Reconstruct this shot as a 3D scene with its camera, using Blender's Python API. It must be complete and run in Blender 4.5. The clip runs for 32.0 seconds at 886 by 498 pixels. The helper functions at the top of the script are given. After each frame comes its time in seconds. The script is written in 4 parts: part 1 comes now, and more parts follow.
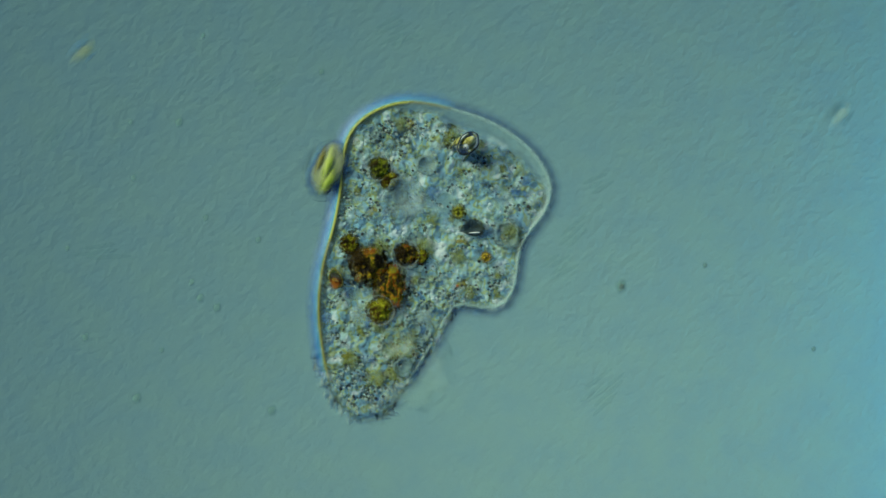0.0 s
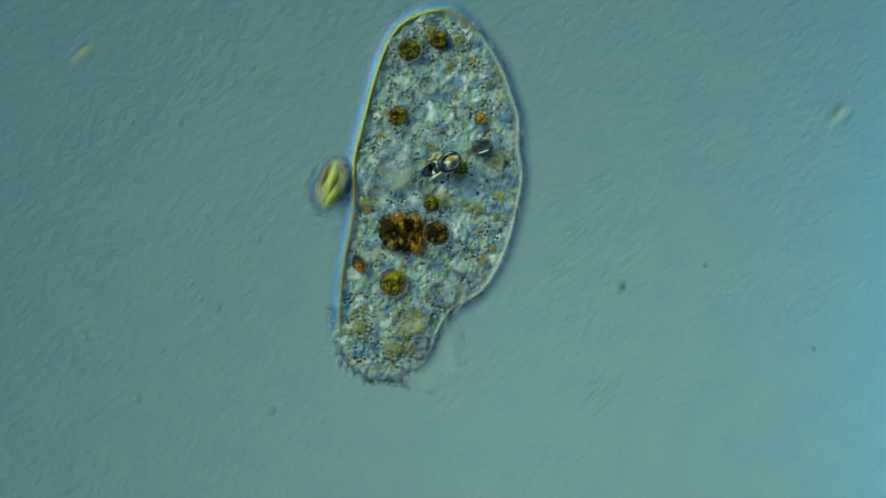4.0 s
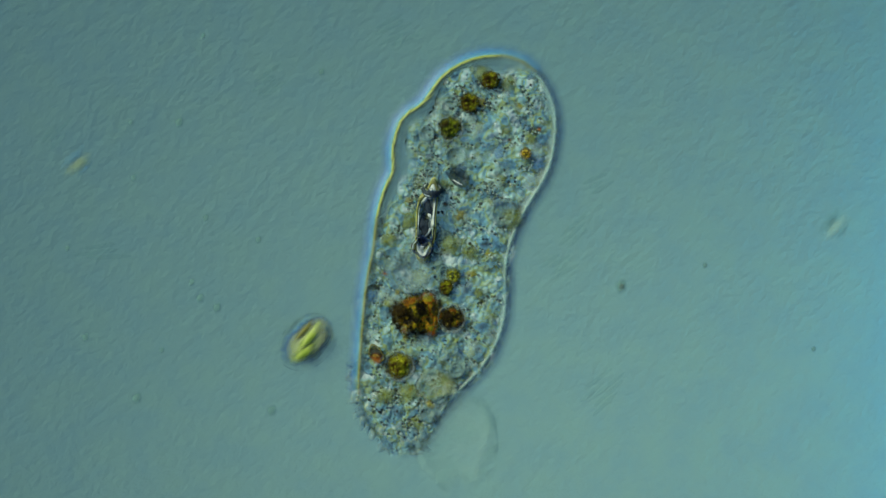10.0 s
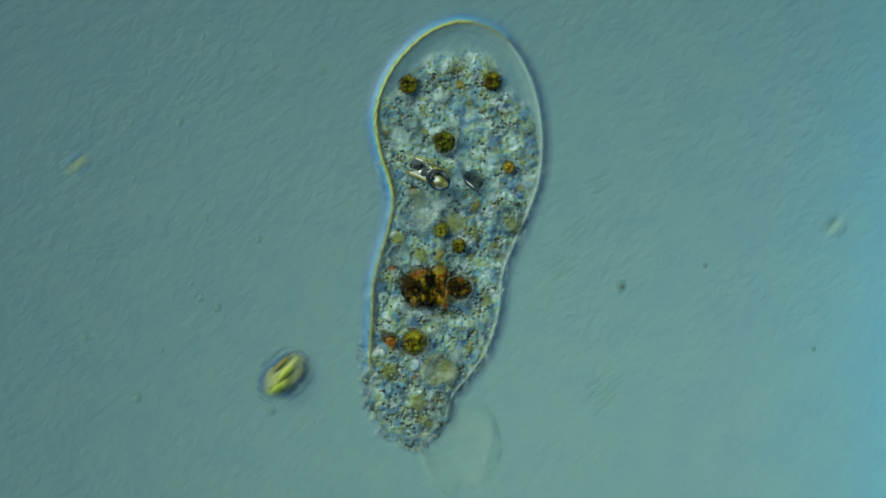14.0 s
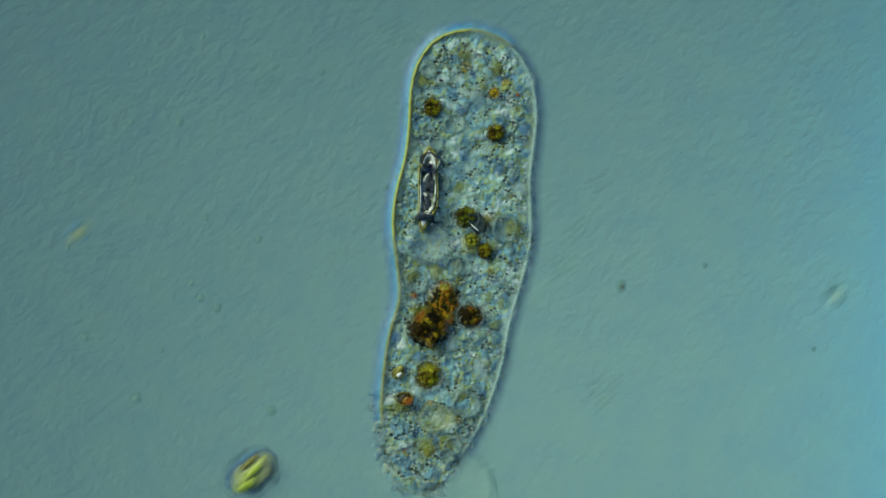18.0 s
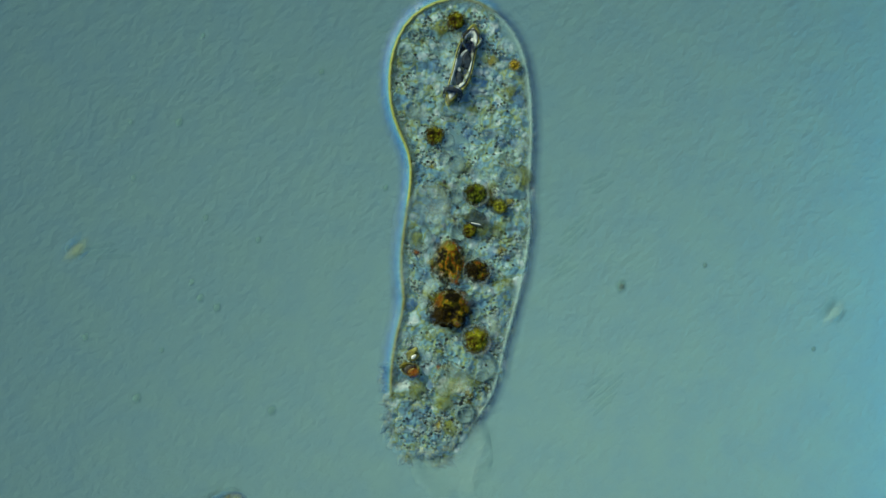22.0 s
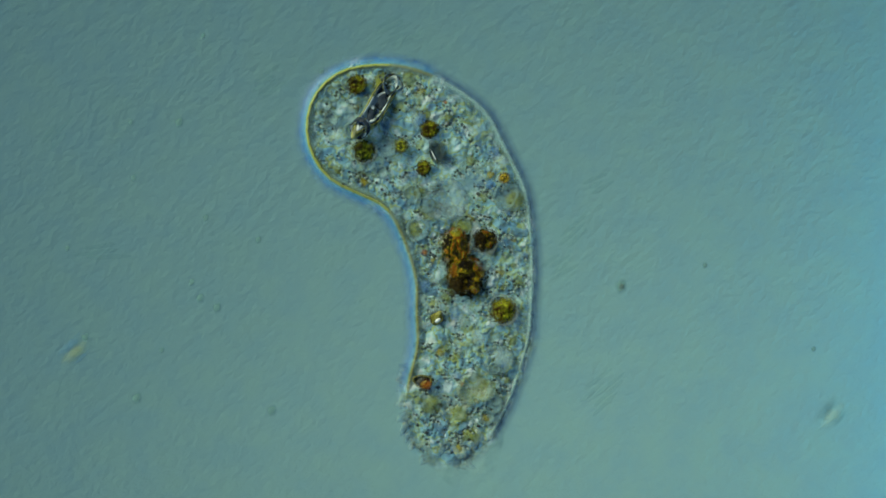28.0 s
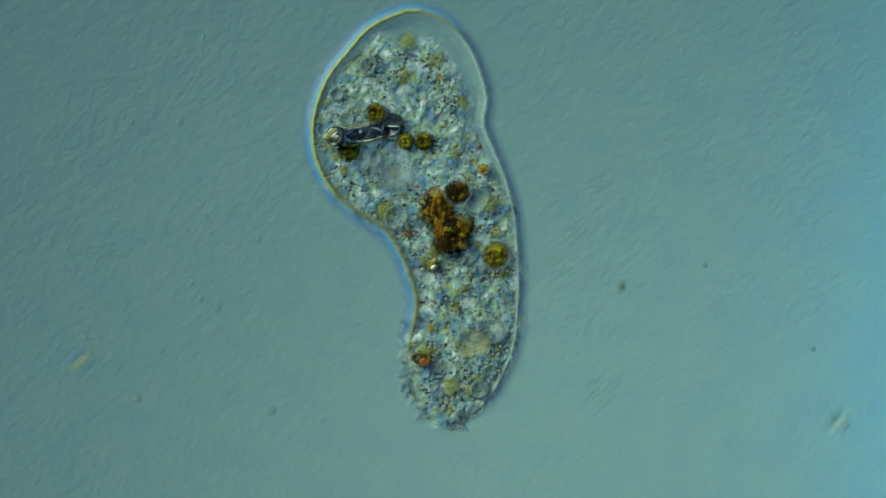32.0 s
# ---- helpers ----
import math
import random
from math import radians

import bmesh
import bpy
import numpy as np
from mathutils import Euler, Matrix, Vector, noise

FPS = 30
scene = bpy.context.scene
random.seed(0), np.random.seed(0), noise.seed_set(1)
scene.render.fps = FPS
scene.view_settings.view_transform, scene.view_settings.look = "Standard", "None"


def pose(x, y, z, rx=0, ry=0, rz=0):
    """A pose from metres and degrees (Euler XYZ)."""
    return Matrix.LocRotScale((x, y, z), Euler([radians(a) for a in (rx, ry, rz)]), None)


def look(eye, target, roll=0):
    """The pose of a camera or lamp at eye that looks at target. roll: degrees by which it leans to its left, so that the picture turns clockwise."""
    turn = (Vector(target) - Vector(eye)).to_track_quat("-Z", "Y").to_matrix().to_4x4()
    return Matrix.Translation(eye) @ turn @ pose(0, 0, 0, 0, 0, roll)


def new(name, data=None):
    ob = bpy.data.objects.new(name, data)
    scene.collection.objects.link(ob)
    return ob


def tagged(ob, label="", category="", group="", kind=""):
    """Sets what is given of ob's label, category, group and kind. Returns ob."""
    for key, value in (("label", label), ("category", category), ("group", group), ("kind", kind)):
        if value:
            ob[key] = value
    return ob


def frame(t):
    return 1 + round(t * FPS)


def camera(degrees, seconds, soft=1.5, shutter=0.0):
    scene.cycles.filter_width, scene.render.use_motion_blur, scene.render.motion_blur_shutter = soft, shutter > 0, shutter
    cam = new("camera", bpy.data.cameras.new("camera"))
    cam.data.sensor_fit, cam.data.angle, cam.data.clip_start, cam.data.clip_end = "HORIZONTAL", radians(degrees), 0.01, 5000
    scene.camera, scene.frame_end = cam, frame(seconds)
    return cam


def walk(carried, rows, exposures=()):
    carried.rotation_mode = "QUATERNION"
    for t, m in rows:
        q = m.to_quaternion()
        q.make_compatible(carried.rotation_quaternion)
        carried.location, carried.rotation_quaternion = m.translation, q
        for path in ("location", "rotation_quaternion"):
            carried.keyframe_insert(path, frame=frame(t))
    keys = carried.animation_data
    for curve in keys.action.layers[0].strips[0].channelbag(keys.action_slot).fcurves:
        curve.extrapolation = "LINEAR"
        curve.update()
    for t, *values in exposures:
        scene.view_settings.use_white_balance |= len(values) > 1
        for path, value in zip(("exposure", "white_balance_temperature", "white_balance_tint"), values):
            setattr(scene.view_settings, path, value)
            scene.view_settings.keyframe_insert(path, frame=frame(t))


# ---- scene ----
# A living amoeba under a microscope, enlarged: one metre stands for a quarter of a millimetre.
HEIGHT = 0.784 / math.tan(radians(12))
cam = camera(24.0, 32.0, soft=1.3)
walk(cam, [(0.0, pose(0, 0, HEIGHT)), (32.0, pose(0, 0, HEIGHT))])

# ---- light: an oblique sun added for relief, the condenser and an added blue lamp under the stage, a dim room ----
world = bpy.data.worlds.new("room")
scene.world = world
world.use_nodes = True
world.node_tree.nodes["Background"].inputs[0].default_value = (0.24, 0.50, 0.95, 1)
world.node_tree.nodes["Background"].inputs[1].default_value = 0.30

SUN_AZIMUTH, SUN_ELEVATION = 143, 37


def lamp(name, kind, m, energy, colour, size=0.0, tall=0.0):
    data = bpy.data.lights.new(name, kind)
    data.energy, data.color = energy, colour
    if kind == "SUN":
        data.angle = radians(36)
    else:
        data.shape, data.size, data.size_y = "ELLIPSE", size, tall or size
    ob = new(name, data)
    ob.matrix_world = m
    return ob


# Added sun from the upper left that brings out the relief.
beam = Vector((math.cos(radians(SUN_AZIMUTH)), math.sin(radians(SUN_AZIMUTH)), math.tan(radians(SUN_ELEVATION))))
lamp("relief_sun", "SUN", look(beam * 3, (0, 0, 0)), 4.3, (0.98, 0.97, 0.70))
lamp("condenser_lamp", "AREA", look((0.30, -0.50, -1.3), (0.30, -0.50, 0)), 8.0, (0.71, 0.98, 0.76), 1.0)
# Added blue lamp, unseen below the film, to tint the right edge.
lamp("blue_fill", "AREA", pose(1.54, -0.30, -0.30, 180), 14.0, (0.0, 0.54, 1.0), 1.15, 2.0)


# ---- materials ----
def material(name):
    mat = bpy.data.materials.new(name)
    mat.use_nodes = True
    nodes, links = mat.node_tree.nodes, mat.node_tree.links
    nodes.clear()
    return mat, nodes, links


def ramp(nodes, stops):
    node = nodes.new("ShaderNodeValToRGB")
    while len(node.color_ramp.elements) < len(stops):
        node.color_ramp.elements.new(0.5)
    for element, (place, colour) in zip(node.color_ramp.elements, stops):
        element.position, element.color = place, (*colour, 1)
    return node


def speckled(name, stops, scale=60.0, rough=0.45, relief=0.3, island=0.0, alpha=1.0, fine=260.0, coat=0.0, fade=None, tint=None, shine=0.08):
    """A surface whose colour runs through stops by noise; fade: the distances from its middle between which it thins out to nothing; tint: scale and stops of a broader stain."""
    mat, nodes, links = material(name)
    out = nodes.new("ShaderNodeOutputMaterial")
    shader = nodes.new("ShaderNodeBsdfPrincipled")
    shader.inputs["Roughness"].default_value = rough
    shader.inputs["Coat Weight"].default_value = coat
    shader.inputs["Specular IOR Level"].default_value = shine
    coords = nodes.new("ShaderNodeTexCoord")
    grain = nodes.new("ShaderNodeTexNoise")
    grain.inputs["Scale"].default_value, grain.inputs["Detail"].default_value = scale, 4
    links.new(coords.outputs["Object"], grain.inputs["Vector"])
    geo = nodes.new("ShaderNodeNewGeometry")
    info = nodes.new("ShaderNodeObjectInfo")
    blend = nodes.new("ShaderNodeMix")
    blend.inputs[0].default_value = island
    links.new(grain.outputs["Fac"], blend.inputs[2])
    links.new(geo.outputs["Random Per Island"], blend.inputs[3])
    shift = nodes.new("ShaderNodeMath")
    shift.operation = "MULTIPLY_ADD"
    shift.inputs[1].default_value, shift.inputs[2].default_value = 0.16, -0.08
    links.new(info.outputs["Random"], shift.inputs[0])
    add = nodes.new("ShaderNodeMath")
    links.new(blend.outputs[0], add.inputs[0])
    links.new(shift.outputs[0], add.inputs[1])
    tone = ramp(nodes, stops)
    links.new(add.outputs[0], tone.inputs[0])
    colour = tone.outputs[0]
    if tint:
        broad = nodes.new("ShaderNodeTexNoise")
        broad.inputs["Scale"].default_value, broad.inputs["Detail"].default_value = tint[0], 2
        links.new(coords.outputs["Object"], broad.inputs["Vector"])
        stain = ramp(nodes, tint[1])
        links.new(broad.outputs["Fac"], stain.inputs[0])
        join = nodes.new("ShaderNodeMix")
        join.data_type = "RGBA"
        join.inputs[0].default_value = 0.5
        links.new(tone.outputs[0], join.inputs[6])
        links.new(stain.outputs[0], join.inputs[7])
        colour = join.outputs[2]
    links.new(colour, shader.inputs["Base Color"])
    dents = nodes.new("ShaderNodeTexNoise")
    dents.inputs["Scale"].default_value, dents.inputs["Detail"].default_value = fine, 3
    links.new(coords.outputs["Object"], dents.inputs["Vector"])
    bump = nodes.new("ShaderNodeBump")
    bump.inputs["Strength"].default_value, bump.inputs["Distance"].default_value = relief, 0.004
    links.new(dents.outputs["Fac"], bump.inputs["Height"])
    links.new(bump.outputs[0], shader.inputs["Normal"])
    last = shader
    if alpha < 1 or fade:
        clear = nodes.new("ShaderNodeBsdfTransparent")
        last = nodes.new("ShaderNodeMixShader")
        last.inputs[0].default_value = alpha
        if fade:
            flat = nodes.new("ShaderNodeVectorMath")
            flat.operation = "MULTIPLY"
            flat.inputs[1].default_value = (1, 1, 0)
            links.new(coords.outputs["Object"], flat.inputs[0])
            far = nodes.new("ShaderNodeVectorMath")
            far.operation = "LENGTH"
            links.new(flat.outputs[0], far.inputs[0])
            thin = nodes.new("ShaderNodeMapRange")
            thin.interpolation_type = "SMOOTHSTEP"
            for i, value in ((1, fade[0]), (2, fade[1]), (3, alpha), (4, 0.0)):
                thin.inputs[i].default_value = value
            ragged = nodes.new("ShaderNodeMath")
            ragged.operation = "MULTIPLY_ADD"
            ragged.inputs[1].default_value = 1.3 * fade[1]
            links.new(grain.outputs["Fac"], ragged.inputs[0])
            back = nodes.new("ShaderNodeMath")
            back.inputs[1].default_value = -0.65 * fade[1]
            links.new(far.outputs["Value"], back.inputs[0])
            links.new(back.outputs[0], ragged.inputs[2])
            links.new(ragged.outputs[0], thin.inputs[0])
            links.new(thin.outputs[0], last.inputs[0])
        links.new(clear.outputs[0], last.inputs[1])
        links.new(shader.outputs[0], last.inputs[2])
    links.new(last.outputs[0], out.inputs[0])
    return mat


def film_material():
    """The lit film of water on the slide: half of it shines through from below; faint slanting scratches and grain."""
    mat, nodes, links = material("water_film")
    out = nodes.new("ShaderNodeOutputMaterial")
    coords = nodes.new("ShaderNodeTexCoord")
    turn = nodes.new("ShaderNodeMapping")
    turn.inputs["Rotation"].default_value = (0, 0, radians(-40))
    links.new(coords.outputs["Object"], turn.inputs["Vector"])
    pull = nodes.new("ShaderNodeMapping")
    pull.inputs["Scale"].default_value = (16, 34, 1)
    links.new(turn.outputs[0], pull.inputs["Vector"])
    streak = nodes.new("ShaderNodeTexNoise")
    streak.inputs["Scale"].default_value, streak.inputs["Detail"].default_value = 1.0, 5
    streak.inputs["Distortion"].default_value = 0.6
    links.new(pull.outputs[0], streak.inputs["Vector"])
    grain = nodes.new("ShaderNodeTexNoise")
    grain.inputs["Scale"].default_value, grain.inputs["Detail"].default_value = 1.0, 4
    fine = nodes.new("ShaderNodeMapping")
    fine.inputs["Scale"].default_value = (48, 62, 1)
    links.new(turn.outputs[0], fine.inputs["Vector"])
    links.new(fine.outputs[0], grain.inputs["Vector"])
    both = nodes.new("ShaderNodeMath")
    both.operation = "MULTIPLY_ADD"
    patchy = nodes.new("ShaderNodeTexNoise")
    patchy.inputs["Scale"].default_value, patchy.inputs["Detail"].default_value = 5.5, 3
    links.new(coords.outputs["Object"], patchy.inputs["Vector"])
    amount = nodes.new("ShaderNodeMapRange")
    amount.inputs["From Min"].default_value, amount.inputs["From Max"].default_value = 0.36, 0.66
    amount.inputs["To Min"].default_value, amount.inputs["To Max"].default_value = 1.5, 2.4
    links.new(patchy.outputs["Fac"], amount.inputs["Value"])
    links.new(grain.outputs["Fac"], both.inputs[0])
    links.new(amount.outputs[0], both.inputs[1])
    half = nodes.new("ShaderNodeMath")
    half.operation, half.inputs[1].default_value = "MULTIPLY", 0.55
    links.new(streak.outputs["Fac"], half.inputs[0])
    links.new(half.outputs[0], both.inputs[2])
    bump = nodes.new("ShaderNodeBump")
    bump.inputs["Strength"].default_value, bump.inputs["Distance"].default_value = 0.32, 0.008
    links.new(both.outputs[0], bump.inputs["Height"])
    broad = nodes.new("ShaderNodeTexNoise")
    broad.inputs["Scale"].default_value, broad.inputs["Detail"].default_value = 2.2, 3
    links.new(coords.outputs["Object"], broad.inputs["Vector"])
    tone = ramp(nodes, [(0.3, (0.035, 0.068, 0.049)), (0.7, (0.042, 0.078, 0.056))])
    links.new(broad.outputs["Fac"], tone.inputs[0])
    top = nodes.new("ShaderNodeBsdfDiffuse")
    links.new(tone.outputs[0], top.inputs[0])
    links.new(bump.outputs[0], top.inputs["Normal"])
    under = nodes.new("ShaderNodeBsdfTranslucent")
    mottle = nodes.new("ShaderNodeTexNoise")
    mottle.inputs["Scale"].default_value, mottle.inputs["Detail"].default_value = 15.0, 4
    links.new(turn.outputs[0], mottle.inputs["Vector"])
    glow = ramp(nodes, [(0.36, (0.300, 0.402, 0.386)), (0.50, (0.318, 0.416, 0.380)), (0.64, (0.330, 0.428, 0.372))])
    links.new(mottle.outputs["Fac"], glow.inputs[0])
    links.new(glow.outputs[0], under.inputs[0])
    links.new(bump.outputs[0], under.inputs["Normal"])
    add = nodes.new("ShaderNodeAddShader")
    links.new(top.outputs[0], add.inputs[0])
    links.new(under.outputs[0], add.inputs[1])
    links.new(add.outputs[0], out.inputs[0])
    return mat


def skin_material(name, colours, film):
    """The cell's thin skin, the light fringe put into its colour: a yellowish crest, clear greenish inside it, and a
    blue halo that thins out to nothing outside.
    """
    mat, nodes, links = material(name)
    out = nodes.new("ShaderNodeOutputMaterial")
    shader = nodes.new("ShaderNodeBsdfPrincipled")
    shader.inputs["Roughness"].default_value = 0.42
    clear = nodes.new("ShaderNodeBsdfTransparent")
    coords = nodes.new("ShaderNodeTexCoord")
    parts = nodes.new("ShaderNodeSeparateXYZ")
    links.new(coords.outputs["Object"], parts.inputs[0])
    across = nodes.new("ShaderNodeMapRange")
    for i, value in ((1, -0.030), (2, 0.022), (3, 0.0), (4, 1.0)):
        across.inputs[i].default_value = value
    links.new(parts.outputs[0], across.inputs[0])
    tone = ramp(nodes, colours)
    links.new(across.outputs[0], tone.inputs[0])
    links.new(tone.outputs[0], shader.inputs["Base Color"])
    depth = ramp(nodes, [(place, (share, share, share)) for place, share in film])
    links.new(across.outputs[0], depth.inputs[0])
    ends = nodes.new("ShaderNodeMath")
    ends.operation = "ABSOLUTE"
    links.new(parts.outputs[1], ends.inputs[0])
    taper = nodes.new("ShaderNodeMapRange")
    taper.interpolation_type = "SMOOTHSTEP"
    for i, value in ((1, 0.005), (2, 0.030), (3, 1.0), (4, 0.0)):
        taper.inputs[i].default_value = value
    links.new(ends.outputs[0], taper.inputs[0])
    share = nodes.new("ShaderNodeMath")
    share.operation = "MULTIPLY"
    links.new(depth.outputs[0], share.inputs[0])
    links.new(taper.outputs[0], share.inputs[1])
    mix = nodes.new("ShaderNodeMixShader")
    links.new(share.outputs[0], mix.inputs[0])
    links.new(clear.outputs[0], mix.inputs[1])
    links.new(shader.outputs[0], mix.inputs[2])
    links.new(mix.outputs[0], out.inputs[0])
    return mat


def plasm_material():
    """Granular cytoplasm: broad grey-blue, olive and pale clouds, fields of fine grains, tiny dark specks; it thins out to nothing at the patch's edge."""
    mat, nodes, links = material("cytoplasm")

    def math_node(kind, *values):
        node = nodes.new("ShaderNodeMath")
        node.operation = kind
        for i, value in enumerate(values):
            if isinstance(value, (int, float)):
                node.inputs[i].default_value = value
            else:
                links.new(value, node.inputs[i])
        return node.outputs[0]

    def smooth(source, low, high, first=0.0, last=1.0):
        node = nodes.new("ShaderNodeMapRange")
        node.interpolation_type = "SMOOTHSTEP"
        for i, value in enumerate((low, high, first, last)):
            node.inputs[i + 1].default_value = value
        links.new(source, node.inputs[0])
        return node.outputs[0]

    coords, info = nodes.new("ShaderNodeTexCoord"), nodes.new("ShaderNodeObjectInfo")
    away = nodes.new("ShaderNodeVectorMath")
    away.operation = "MULTIPLY_ADD"
    away.inputs[1].default_value = (7.0, 4.3, 2.9)
    links.new(info.outputs["Random"], away.inputs[0])
    links.new(coords.outputs["Object"], away.inputs[2])

    def clouds(scale, detail):
        node = nodes.new("ShaderNodeTexNoise")
        node.inputs["Scale"].default_value, node.inputs["Detail"].default_value = scale, detail
        links.new(away.outputs[0], node.inputs["Vector"])
        return node.outputs["Fac"]

    def cells(scale):
        node = nodes.new("ShaderNodeTexVoronoi")
        node.inputs["Scale"].default_value = scale
        links.new(away.outputs[0], node.inputs["Vector"])
        return node.outputs["Distance"]

    broad, middle, field, few = clouds(36, 2), clouds(88, 4), clouds(30, 1), clouds(41, 1)
    tone = ramp(nodes, PLASM_TONES)
    links.new(math_node("MULTIPLY_ADD", broad, 0.80, math_node("MULTIPLY", middle, 0.20)), tone.inputs[0])
    grains = math_node("MULTIPLY", smooth(cells(108), 0.12, 0.55, 1.0, 0.0), smooth(field, 0.45, 0.58))
    specks = math_node("MULTIPLY", smooth(cells(128), 0.14, 0.26, 1.0, 0.0), smooth(few, 0.50, 0.58))
    dark = nodes.new("ShaderNodeMix")
    dark.data_type = "RGBA"
    dark.inputs[7].default_value = (0.012, 0.022, 0.034, 1)
    links.new(math_node("MULTIPLY", specks, 0.5), dark.inputs[0])
    links.new(tone.outputs[0], dark.inputs[6])
    bump = nodes.new("ShaderNodeBump")
    bump.inputs["Strength"].default_value, bump.inputs["Distance"].default_value = 1.0, 0.0042
    links.new(math_node("MULTIPLY_ADD", grains, 1.1, math_node("MULTIPLY_ADD", clouds(58, 1), 2.0, math_node("MULTIPLY", middle, 2.4))), bump.inputs["Height"])
    shader = nodes.new("ShaderNodeBsdfPrincipled")
    shader.inputs["Roughness"].default_value, shader.inputs["Specular IOR Level"].default_value = 0.4, 0.10
    links.new(dark.outputs[2], shader.inputs["Base Color"])
    links.new(bump.outputs[0], shader.inputs["Normal"])
    flat, far = nodes.new("ShaderNodeVectorMath"), nodes.new("ShaderNodeVectorMath")
    flat.operation, far.operation = "MULTIPLY", "LENGTH"
    flat.inputs[1].default_value = (1, 1, 0)
    links.new(coords.outputs["Object"], flat.inputs[0])
    links.new(flat.outputs[0], far.inputs[0])
    glow, body = nodes.new("ShaderNodeBsdfTranslucent"), nodes.new("ShaderNodeMixShader")
    glow.inputs[0].default_value, body.inputs[0].default_value = (0.84, 0.98, 0.96, 1), 0.23
    links.new(shader.outputs[0], body.inputs[1])
    links.new(glow.outputs[0], body.inputs[2])
    mix, clear, out = nodes.new("ShaderNodeMixShader"), nodes.new("ShaderNodeBsdfTransparent"), nodes.new("ShaderNodeOutputMaterial")
    links.new(smooth(far.outputs["Value"], 0.016, 0.049, 0.54, 0.0), mix.inputs[0])
    links.new(clear.outputs[0], mix.inputs[1])
    links.new(body.outputs[0], mix.inputs[2])
    links.new(mix.outputs[0], out.inputs[0])
    return mat


PLASM_TONES = [(0.35, (0.07, 0.17, 0.29)), (0.42, (0.15, 0.39, 0.59)), (0.470, (0.25, 0.54, 0.61)), (0.490, (0.34, 0.47, 0.17)), (0.512, (0.37, 0.49, 0.15)), (0.540, (0.37, 0.63, 0.56)), (0.575, (0.45, 0.77, 0.81)), (0.63, (0.78, 0.98, 0.98))]
FILM = film_material()
# Near side: bright crest and blue halo are painted across the skin.
FRINGED_SKIN = skin_material("fringed_skin", [(0.0, (0.02, 0.13, 0.42)), (0.30, (0.03, 0.17, 0.50)), (0.43, (0.05, 0.29, 0.58)), (0.50, (0.13, 0.45, 0.60)), (0.54, (0.36, 0.45, 0.08)), (0.59, (0.25, 0.28, 0.04)), (0.64, (0.13, 0.18, 0.06)), (0.71, (0.22, 0.36, 0.28)), (1.0, (0.22, 0.38, 0.36))],
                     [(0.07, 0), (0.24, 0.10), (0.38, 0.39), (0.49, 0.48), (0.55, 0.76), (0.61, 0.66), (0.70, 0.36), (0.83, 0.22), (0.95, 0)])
FAINT_FRINGED_SKIN = skin_material("faint_fringed_skin", [(0.0, (0.02, 0.13, 0.38)), (0.30, (0.03, 0.16, 0.45)), (0.43, (0.05, 0.28, 0.54)), (0.50, (0.13, 0.41, 0.55)), (0.54, (0.26, 0.30, 0.08)), (0.60, (0.20, 0.22, 0.05)), (0.66, (0.22, 0.36, 0.30)), (1.0, (0.22, 0.38, 0.36))],
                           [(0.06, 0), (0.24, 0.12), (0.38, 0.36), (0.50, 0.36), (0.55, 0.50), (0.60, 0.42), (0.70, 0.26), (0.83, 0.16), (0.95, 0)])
# Far side: pale lit band and dark outer shade are painted in.
SHADED_SKIN = skin_material("shaded_skin", [(0.0, (0.05, 0.11, 0.20)), (0.42, (0.03, 0.08, 0.18)), (0.50, (0.05, 0.12, 0.20)), (0.55, (0.24, 0.38, 0.36)), (0.62, (0.28, 0.48, 0.43)), (0.70, (0.20, 0.37, 0.33)), (1.0, (0.24, 0.40, 0.38))],
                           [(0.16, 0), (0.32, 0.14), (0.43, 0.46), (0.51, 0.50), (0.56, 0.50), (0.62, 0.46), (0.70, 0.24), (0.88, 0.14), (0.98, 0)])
WATER = ((0.3, (0.150, 0.330, 0.300)), (0.7, (0.180, 0.380, 0.345)))
SOFT = (0.0, 0.95)
PLASM = plasm_material()
BROWN = speckled("brown_food", [(0.43, (0.004, 0.003, 0.0005)), (0.50, (0.022, 0.017, 0.001)), (0.55, (0.10, 0.085, 0.002)), (0.60, (0.22, 0.10, 0.003)), (0.67, (0.40, 0.36, 0.010))], 4.2, 0.5, 0.9, fine=9, fade=(0.52, 1.06), tint=(2.0, [(0.42, (0.003, 0.002, 0.0)), (0.51, (0.03, 0.025, 0.001)), (0.57, (0.16, 0.15, 0.003)), (0.63, (0.26, 0.09, 0.003))]))
ORANGE = speckled("orange_food", [(0.42, (0.008, 0.006, 0.001)), (0.48, (0.05, 0.040, 0.002)), (0.53, (0.16, 0.15, 0.003)), (0.58, (0.34, 0.11, 0.004)), (0.66, (0.46, 0.42, 0.02))], 4.2, 0.5, 0.9, fine=9, fade=(0.40, 1.04), tint=(2.2, [(0.42, (0.006, 0.005, 0.001)), (0.50, (0.09, 0.085, 0.002)), (0.56, (0.30, 0.075, 0.003)), (0.64, (0.32, 0.30, 0.006))]))
OLIVE = speckled("olive_food", [(0.38, (0.008, 0.008, 0.001)), (0.47, (0.04, 0.042, 0.002)), (0.56, (0.12, 0.14, 0.004)), (0.66, (0.30, 0.36, 0.02)), (0.74, (0.46, 0.24, 0.01))], 3.2, 0.5, 0.8, fine=7, fade=(0.55, 1.04), tint=(1.5, [(0.40, (0.05, 0.020, 0.001)), (0.50, (0.12, 0.12, 0.003)), (0.62, (0.22, 0.23, 0.006))]))
